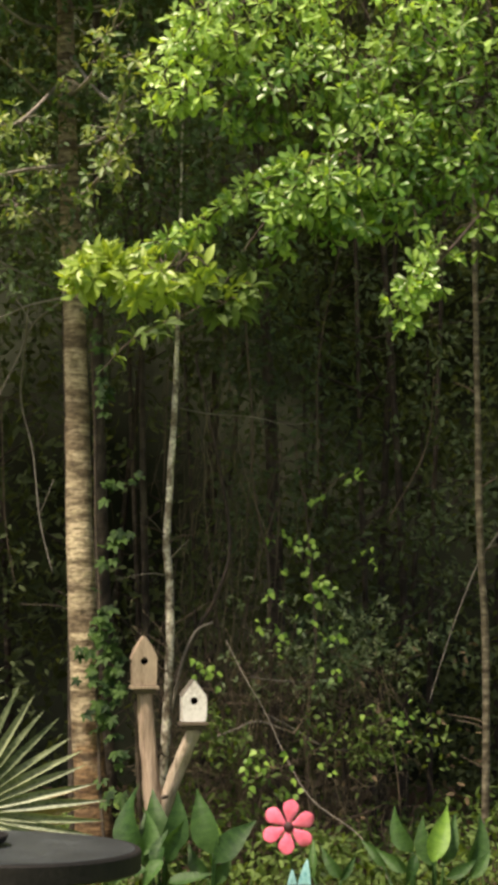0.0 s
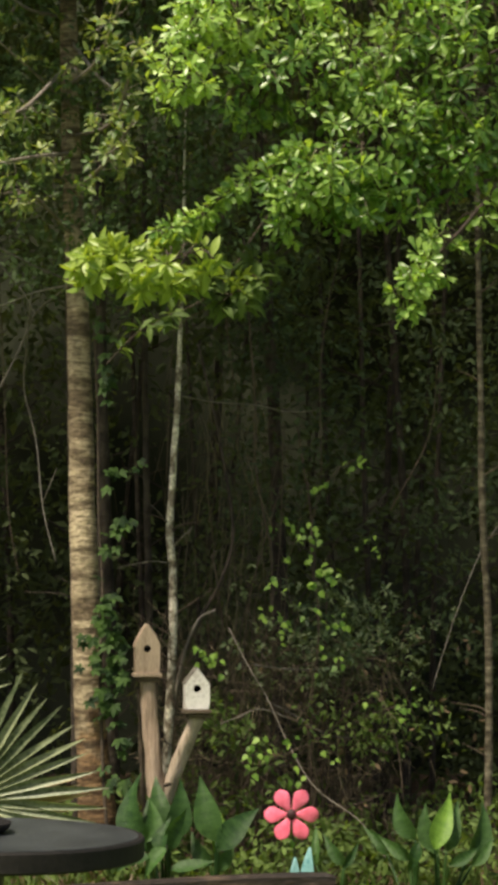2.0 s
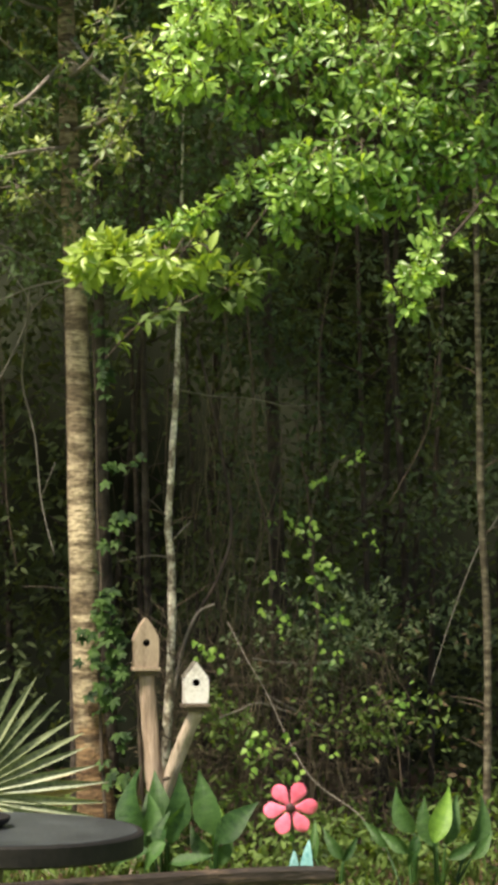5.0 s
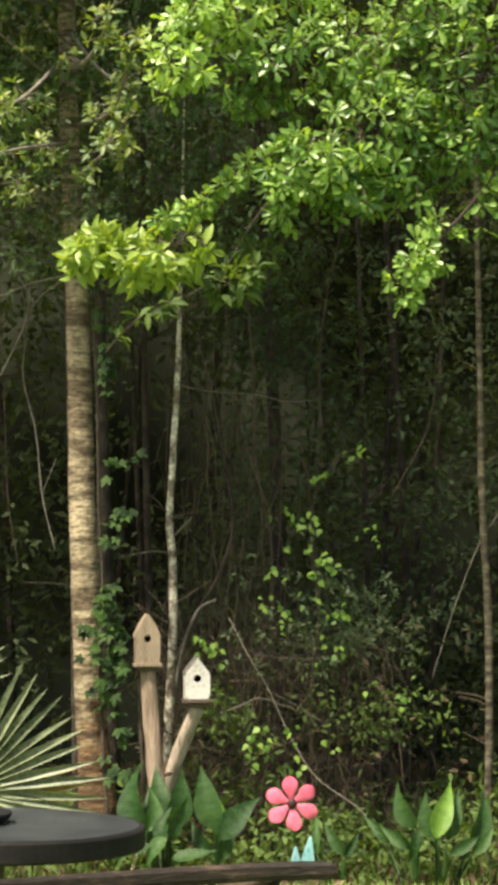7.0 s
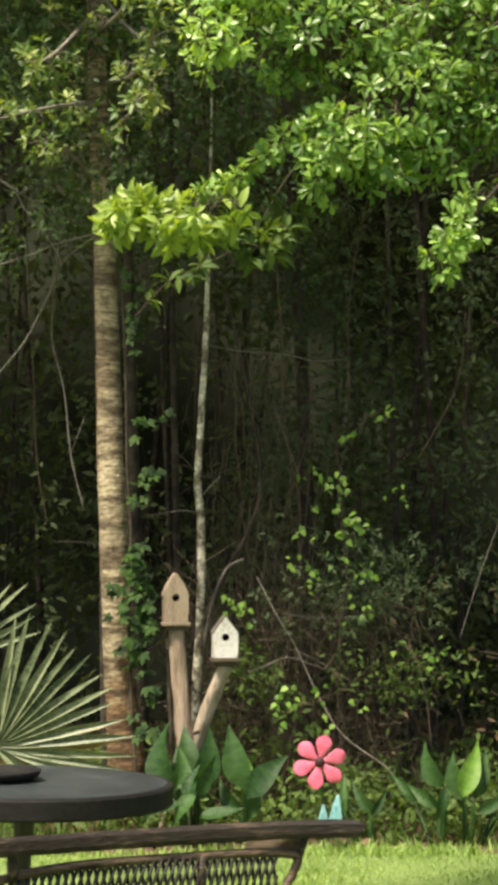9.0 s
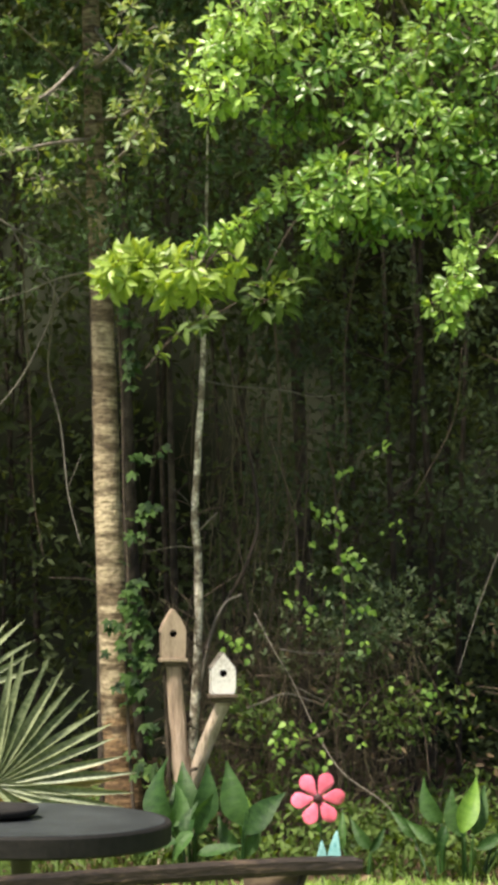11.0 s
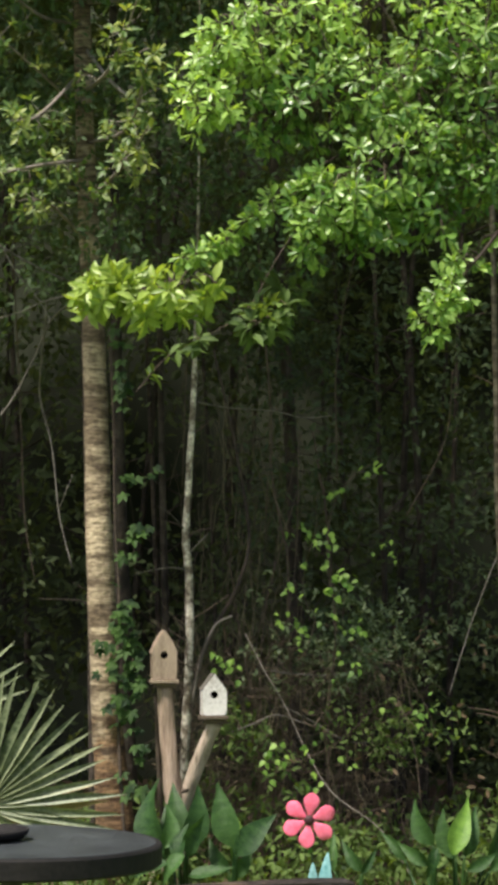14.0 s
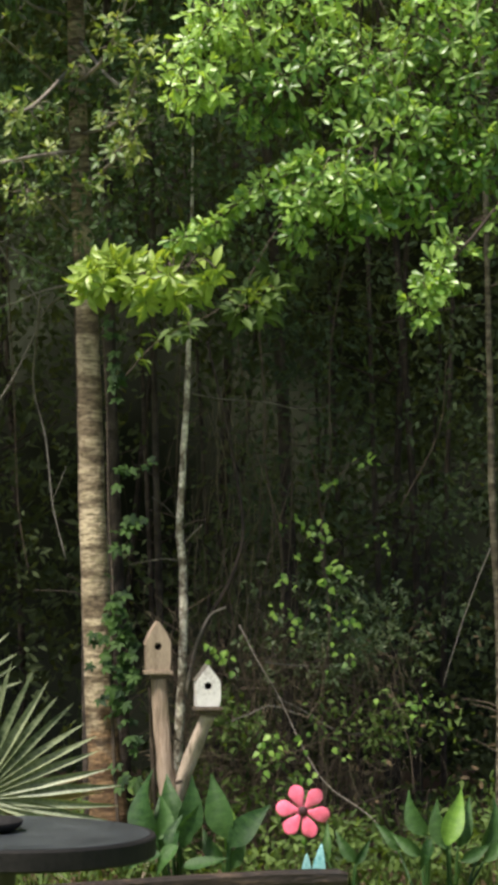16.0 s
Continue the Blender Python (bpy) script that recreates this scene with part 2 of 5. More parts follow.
def tube(bm, points, radii, n=8, steps=4, rough=0.0, seed=0):
    """A round, capped stem along points; radii run evenly from first to last."""
    line = bend(points, steps)
    rings = []
    side = Vector((1, 0, 0))
    for i, q in enumerate(line):
        way = (line[min(i + 1, len(line) - 1)] - line[max(i - 1, 0)]).normalized()
        side = (side - way * side.dot(way))
        side = side.normalized() if side.length > 1e-4 else way.orthogonal().normalized()
        up = way.cross(side)
        f = i / (len(line) - 1) * (len(radii) - 1)
        j = min(int(f), len(radii) - 2)
        r = radii[j] + (radii[j + 1] - radii[j]) * (f - j)
        ring = []
        for k in range(n):
            a = 2 * math.pi * k / n
            w = r
            if rough:
                w *= 1 + rough * noise.noise(Vector((math.cos(a) * 1.5 + seed, math.sin(a) * 1.5, q.z * 7 + q.x * 7)))
            ring.append(bm.verts.new(q + (side * math.cos(a) + up * math.sin(a)) * w))
        rings.append(ring)
    for a, b in zip(rings, rings[1:]):
        for k in range(n):
            bm.faces.new((a[k], a[(k + 1) % n], b[(k + 1) % n], b[k]))
    bm.faces.new(rings[0][::-1])
    bm.faces.new(rings[-1])
    return bm


def box(bm, centre, size, turn=None, bevel=0.0):
    m = Matrix.Translation(centre) @ (turn.to_4x4() if turn else Matrix.Identity(4)) @ Matrix.Diagonal((*size, 1))
    geo = bmesh.ops.create_cube(bm, size=1.0, matrix=m)
    if bevel:
        edges = list({e for v in geo["verts"] for e in v.link_edges})
        bmesh.ops.bevel(bm, geom=edges, offset=bevel, segments=2, affect="EDGES", profile=0.6)
    return bm


def blade(widths, fold=0.12, curl=0.1):
    """A leaf along +y from its stalk, one long: rows of left edge, midrib, right edge."""
    vs, fs = [], []
    for y, w in widths:
        sag = -curl * y * y
        vs += [(-w, y, fold * w * 2 + sag), (0, y, sag), (w, y, fold * w * 2 + sag)]
    for i in range(len(widths) - 1):
        a = 3 * i
        fs += [(a, a + 1, a + 4, a + 3), (a + 1, a + 2, a + 5, a + 4)]
    return np.array(vs), fs


OBOVATE = blade([(0, 0.012), (0.3, 0.065), (0.6, 0.15), (0.82, 0.205), (0.95, 0.14), (1.0, 0.03)], 0.22, 0.2)
LANCE = blade([(0, 0.012), (0.2, 0.11), (0.45, 0.20), (0.7, 0.175), (0.9, 0.07), (1.0, 0.005)], 0.25, 0.3)
OVAL = blade([(0, 0.02), (0.25, 0.17), (0.55, 0.21), (0.8, 0.13), (1.0, 0.01)], 0.2, 0.15)
HEART = blade([(-0.08, 0.18), (0.1, 0.40), (0.35, 0.42), (0.65, 0.27), (0.88, 0.10), (1.0, 0.01)], 0.1, 0.15)
SMALL = blade([(0, 0.02), (0.45, 0.24), (1.0, 0.01)], 0.2, 0.1)
CANNA = blade([(0, 0.02), (0.07, 0.085), (0.18, 0.155), (0.32, 0.19), (0.48, 0.175), (0.64, 0.125), (0.78, 0.075), (0.9, 0.03), (1.0, 0.002)], 0.34, 0.2)
SPEAR = blade([(0, 0.05), (0.5, 0.035), (1.0, 0.002)], 0.3, 0.25)


def palmate():
    """Five leaflets from one stalk."""
    vs, fs = [], []
    for a, s in ((-100, 0.55), (-48, 0.8), (0, 1.0), (48, 0.8), (100, 0.55)):
        v, f = OVAL
        c, d = math.cos(radians(a)), math.sin(radians(a))
        k = len(vs)
        vs += [((x * 1.1 * c + y * d) * s, (-x * 1.1 * d + y * c) * s, z * s) for x, y, z in v]
        fs += [tuple(i + k for i in q) for q in f]
    return np.array(vs), fs


CREEPER = palmate()


def lie(pos, way, normal, size):
    """The matrix of a leaf at pos that points along way and faces normal."""
    y = way.normalized()
    x = y.cross(normal)
    x = x.normalized() if x.length > 1e-4 else y.orthogonal().normalized()
    z = x.cross(y)
    m = Matrix((x, y, z)).transposed().to_4x4() @ Matrix.Scale(size, 4)
    m.translation = pos
    return m


def strewn(name, leaf, places, material, parent=None, shift=(0, 0, 0)):
    """All leaves at places joined in one mesh."""
    v, f = leaf
    n = len(places)
    ms = np.array([np.array(m) for m in places]).reshape(n, 4, 4)
    pts = np.einsum("nij,kj->nki", ms[:, :3, :3], v) + ms[:, None, :3, 3] - np.array(shift)
    k = len(v)
    faces = [tuple(i + k * j for i in q) for j in range(n) for q in f]
    me = bpy.data.meshes.new(name)
    me.from_pydata(pts.reshape(-1, 3).tolist(), [], faces)
    me.materials.append(material)
    me.shade_smooth()
    ob = new(name, me)
    ob.parent = parent
    return ob


def rand_way(rng, up=0.0):
    a, z = rng.uniform(0, 2 * math.pi), rng.uniform(-1, 1)
    r = math.sqrt(1 - z * z)
    return Vector((r * math.cos(a), r * math.sin(a), z + up)).normalized()


def rosette(rng, pos, axis, count, size, spread=(35, 85), up=0.7):
    """Leaves round the tip of a twig."""
    out = []
    side = axis.orthogonal().normalized()
    first = rng.uniform(0, 6.28)
    for k in range(count):
        q = Quaternion(axis, first + 2.4 * k)
        tilt = radians(rng.uniform(*spread))
        way = (axis * math.cos(tilt) + (q @ side) * math.sin(tilt)).normalized()
        face = (Vector((0, -0.35, up)) + axis * 0.4 + rand_way(rng) * 0.45).normalized()
        out.append(lie(pos + way * 0.006 - axis * rng.uniform(0, 0.45) * size, way, face, size * rng.uniform(0.65, 1.15)))
    return out


# ---- setting ----
def ground():
    bm = bmesh.new()
    # one sheet to the horizon, finer in the yard, a low rise under the trees
    xs = [-3000, -200, -40, -12] + [-6 + 0.4 * i for i in range(31)] + [12, 40, 200, 3000]
    ys = [-3000, -200, -30, -8, 0, 4] + [6 + 0.3 * i for i in range(40)] + [20, 30, 60, 300, 3000]
    grid = [[bm.verts.new((x, y, 0.02 * noise.noise(Vector((x * 0.9, y * 0.9, 0))) if abs(x) < 10 and 4 < y < 19 else 0.0)) for x in xs] for y in ys]
    for j in range(len(ys) - 1):
        for i in range(len(xs) - 1):
            bm.faces.new((grid[j][i], grid[j][i + 1], grid[j + 1][i + 1], grid[j + 1][i]))
    ob = whole("ground", bm, LAWN, "mown green lawn running up to the woods", "lawn", kind="structure")
    ob.data.materials.append(LITTER)
    for p in ob.data.polygons:
        edge = 10.35 + 0.12 * math.sin(p.center.x * 3)
        if p.center.y > edge:
            p.material_index = 1


def grass():
    rng = random.Random(3)
    places = []
    for _ in range(42000):
        x, y = rng.uniform(-2.2, 2.2), rng.uniform(7.2, 10.5)
        if y > 10.3 + 0.12 * math.sin(x * 3) + rng.uniform(-0.15, 0.1):
            continue
        tall = rng.uniform(0.018, 0.042) * (1.0 + 0.5 * noise.noise(Vector((x * 2, y * 2, 5))))
        if y > 10.1:
            tall *= rng.uniform(1, 2.2)
        way = Vector((rng.uniform(-0.7, 0.7), rng.uniform(-0.7, 0.7), 1))
        places.append(lie(V(x, y, -0.01), way, rand_way(rng), tall))
    ob = strewn("grass", blade([(0, 0.09), (0.5, 0.075), (1.0, 0.008)], 0.2, 0.35), places, GRASS)
    tagged(ob, "short bright green lawn grass on the yard", "grass", kind="stuff")


def litter():
    rng = random.Random(4)
    places = [lie(V(rng.uniform(-2.2, 2.4), rng.uniform(10.3, 11.6), rng.uniform(0.01, 0.05)), rand_way(rng), Vector((0, 0, 1)) + rand_way(rng) * 0.6,
                  rng.uniform(0.04, 0.09)) for _ in range(450)]
    tagged(strewn("fallen_leaves", OVAL, places, DEAD_LEAF), "dry brown fallen leaves along the bed's edge", "leaf litter", kind="stuff")


def sky_blocker():
    # unseen wall added behind the camera to block part of the sky
    bm = bmesh.new()
    box(bm, (0, -2.2, 1.6), (16, 0.2, 3.2))
    whole("wall_south", bm, PLAIN_PALE, "plain pale wall added behind the camera to block sky light", "wall", kind="structure", smooth=False)


def porch_beam():
    # unseen beam and posts, added only to carry the bell's cord
    bm = bmesh.new()
    box(bm, (0, 3.0, 4.28), (9.0, 0.12, 0.16), bevel=0.006)
    for x in (-4.4, 4.4):
        box(bm, (x, 3.0, 2.1), (0.12, 0.12, 4.2), bevel=0.006)
    whole("porch_beam", bm, PLAIN_PALE, "plain unseen beam on two posts, added to hold the bell", "beam", kind="structure", smooth=False)


def leafy(rng, n, xr, yr, zr, size, gaps, seed, up=0.5):
    out = []
    while len(out) < n:
        p = V(rng.uniform(*xr), rng.uniform(*yr), rng.uniform(*zr))
        # an opening cut in the added crowns so that sun reaches the lower trunk
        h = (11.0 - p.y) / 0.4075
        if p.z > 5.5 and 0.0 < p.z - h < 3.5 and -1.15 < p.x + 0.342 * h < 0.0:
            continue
        # the woods are thin beyond the tree
        if zr[1] < 7.6 and p.x < -0.2 and p.z < 3.3 and rng.random() < (0.25 if yr[0] > 14 else 0.8):
            continue
        if noise.noise(p * gaps + Vector((seed, 0, 0))) < rng.uniform(-0.25, 0.35):
            continue
        for _ in range(3):
            q = p + rand_way(rng) * rng.uniform(0, size * 1.6)
            out.append(lie(q, rand_way(rng, -0.2), Vector((0, -0.3, up)) + rand_way(rng) * 0.8, size * rng.uniform(0.6, 1.2)))
    return out


def tuft_leaves(rng, n, xr, yr, zr, size, gaps, shift, low, high):
    """Small leaves in loose clusters within a block of the understorey."""
    out = []
    while len(out) < n:
        p = V(rng.uniform(*xr), rng.uniform(*yr), rng.uniform(*zr))
        if noise.noise(p * gaps + Vector((shift, 0, 0))) > rng.uniform(low, high):
            for _ in range(4):
                out.append(lie(p + rand_way(rng) * 0.09, rand_way(rng, -0.2), Vector((0, -0.5, 0.8)) + rand_way(rng) * 0.7, rng.uniform(*size)))
    return out


def woods():
    rng = random.Random(11)
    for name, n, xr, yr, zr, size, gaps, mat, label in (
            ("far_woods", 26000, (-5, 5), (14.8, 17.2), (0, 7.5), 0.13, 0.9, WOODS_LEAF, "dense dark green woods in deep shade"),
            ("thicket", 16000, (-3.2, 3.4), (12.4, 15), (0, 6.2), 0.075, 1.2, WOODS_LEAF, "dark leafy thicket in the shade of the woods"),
            # leaves added overhead, mostly out of view, to shade the woods
            ("tree_crowns", 42000, (-8, 7), (9.2, 20), (5.6, 7.8), 0.20, 0.5, WOODS_LEAF, "leaves added overhead to keep sun and sky off the woods")):
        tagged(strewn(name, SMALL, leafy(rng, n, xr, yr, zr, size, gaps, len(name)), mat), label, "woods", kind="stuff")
    # sheet coloured as deep shade, where nothing in the woods can be told apart
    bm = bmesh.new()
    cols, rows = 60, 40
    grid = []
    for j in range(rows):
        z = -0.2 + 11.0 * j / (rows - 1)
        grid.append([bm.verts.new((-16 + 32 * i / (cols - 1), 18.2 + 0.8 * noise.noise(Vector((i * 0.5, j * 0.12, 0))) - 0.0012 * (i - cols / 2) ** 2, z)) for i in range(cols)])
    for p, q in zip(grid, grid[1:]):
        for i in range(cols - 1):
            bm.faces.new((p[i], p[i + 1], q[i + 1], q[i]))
    whole("backdrop", bm, WOODS_SHADE, "dark sheet coloured as the shaded depth behind the trees", "woods", kind="structure")
    # low plants, thickest at the front, with loose tufts among the brush
    low = []
    for _ in range(6800):
        x, y = rng.uniform(-2.0, 2.4), rng.uniform(10.55, 11.9)
        top = 0.27 + 0.22 * (y - 10.4) / 1.5 + 0.30 * noise.noise(Vector((x * 1.5, y, 2)))
        z = rng.uniform(0.0, max(0.1, top))
        low.append(lie(V(x, y, z), rand_way(rng, -0.1), Vector((0, -0.4, 0.8)) + rand_way(rng) * 0.7, rng.uniform(0.035, 0.075)))
    low += tuft_leaves(rng, 1000, (-0.1, 1.3), (11.0, 11.6), (0.25, 1.0), (0.03, 0.06), 2.9, 0, 0.22, 0.42)
    tagged(strewn("undergrowth", OVAL, low, LOW_LEAF), "low green undergrowth at the foot of the woods", "undergrowth", kind="stuff")
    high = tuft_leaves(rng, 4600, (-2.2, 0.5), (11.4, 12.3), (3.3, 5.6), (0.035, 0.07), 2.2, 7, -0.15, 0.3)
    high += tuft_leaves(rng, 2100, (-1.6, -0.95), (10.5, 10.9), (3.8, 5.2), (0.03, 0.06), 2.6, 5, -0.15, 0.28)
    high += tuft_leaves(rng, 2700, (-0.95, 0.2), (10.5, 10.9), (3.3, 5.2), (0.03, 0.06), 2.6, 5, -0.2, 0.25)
    tagged(strewn("shaded_foliage", OVAL, high, SHADE_TONED_LEAF), "green understorey foliage about the trunk, coloured as if shaded", "foliage", kind="stuff")
    # unseen leaves added on the yard side, to shade the pale tree's upper trunk
    top = tuft_leaves(rng, 3800, (-1.95, -0.75), (10.1, 10.75), (5.15, 6.1), (0.05, 0.09), 1.6, 9, -0.35, 0.1)
    tagged(strewn("tree_top", OVAL, top, SPRAY_LEAF), "leaves added above the pale tree to shade its upper trunk", "foliage", kind="stuff")
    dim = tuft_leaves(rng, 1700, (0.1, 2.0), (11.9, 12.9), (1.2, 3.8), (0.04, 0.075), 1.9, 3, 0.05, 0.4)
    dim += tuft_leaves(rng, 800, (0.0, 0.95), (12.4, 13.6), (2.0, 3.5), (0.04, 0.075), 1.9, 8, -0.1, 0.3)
    tagged(strewn("dim_foliage", OVAL, dim, DIM_TONED_LEAF), "leaves under the oak, coloured dim for its shade", "foliage", kind="stuff")
    dry = []
    while len(dry) < 260:
        p = V(rng.uniform(-0.3, 1.6), rng.uniform(11.2, 12.2), rng.uniform(0.1, 1.5))
        dry += [lie(p + rand_way(rng) * 0.05, rand_way(rng, -0.4), rand_way(rng), rng.uniform(0.03, 0.06)) for _ in range(2)]
    tagged(strewn("withered_leaves", OVAL, dry, DEAD_LEAF), "withered brown leaves caught in the brush", "withered leaves", kind="stuff")
    tall = []
    for _ in range(480):
        x, y = rng.uniform(-1.4, 2.2), rng.uniform(10.42, 10.95)
        tall.append(lie(V(x, y, 0), Vector((rng.gauss(0, 0.45), rng.gauss(-0.15, 0.3), 1)), rand_way(rng), rng.uniform(0.08, 0.22)))
    tagged(strewn("edge_grass", SPEAR, tall, LOW_LEAF), "long arching grass along the edge of the bed", "grass", kind="stuff")


def brush():
    """Fine dry stems: a veil that hangs behind the bird boxes and a tangle along the foot of the woods."""
    rng = random.Random(14)
    bm = bmesh.new()
    for k in range(1700):
        if k % 6 == 0:
            x, y, z = rng.gauss(0.02, 0.20), rng.uniform(11.4, 12.3), rng.uniform(0.3, 2.9)
            w = Vector((rng.gauss(0.05, 0.16), rng.gauss(0, 0.15), 1)) * rng.uniform(0.2, 0.6)
        elif k % 3 == 1:
            x, y = rng.uniform(-0.5, 1.15), rng.uniform(11.15, 12.0)
            z = rng.uniform(0.0, 1.45 - 0.35 * max(0.0, x - 0.4))
            w = Vector((rng.gauss(0, 0.45), rng.gauss(0, 0.3), 1)).normalized() * rng.uniform(0.1, 0.45)
        else:
            x, y, z = rng.uniform(-0.45, 0.95), rng.uniform(11.3, 12.3), rng.uniform(0.1, 1.3)
            w = Vector((1, rng.gauss(0, 0.3), rng.gauss(-0.15, 0.6))).normalized() * rng.uniform(0.06, 0.25)
        p = V(x, y, z)
        tube(bm, [p - w * 0.5, p + rand_way(rng) * rng.uniform(0.01, 0.08), p + w * 0.5], [rng.uniform(0.0016, 0.0034), 0.0012], 3, 3)
    whole("brush", bm, BRUSH, "fine dry brown stems tangled in the thicket", "brush", kind="stuff")


def shade_trees():
    """Dim stems deep in the woods."""
    rng = random.Random(21)
    for k in range(24):
        x, y = rng.uniform(-2.9, 3.0), rng.uniform(13.0, 17.2)
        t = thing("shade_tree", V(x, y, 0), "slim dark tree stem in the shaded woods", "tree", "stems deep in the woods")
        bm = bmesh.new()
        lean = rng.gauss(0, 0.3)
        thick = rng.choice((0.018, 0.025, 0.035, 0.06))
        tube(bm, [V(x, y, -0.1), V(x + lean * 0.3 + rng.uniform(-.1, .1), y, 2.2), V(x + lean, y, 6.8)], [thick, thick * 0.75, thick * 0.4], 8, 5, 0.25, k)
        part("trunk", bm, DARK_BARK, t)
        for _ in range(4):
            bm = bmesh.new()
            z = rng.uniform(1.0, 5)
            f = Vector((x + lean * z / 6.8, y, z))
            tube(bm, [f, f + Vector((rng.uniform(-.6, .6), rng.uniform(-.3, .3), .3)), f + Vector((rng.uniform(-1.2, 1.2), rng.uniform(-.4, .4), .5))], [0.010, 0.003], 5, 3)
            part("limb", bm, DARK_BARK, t)


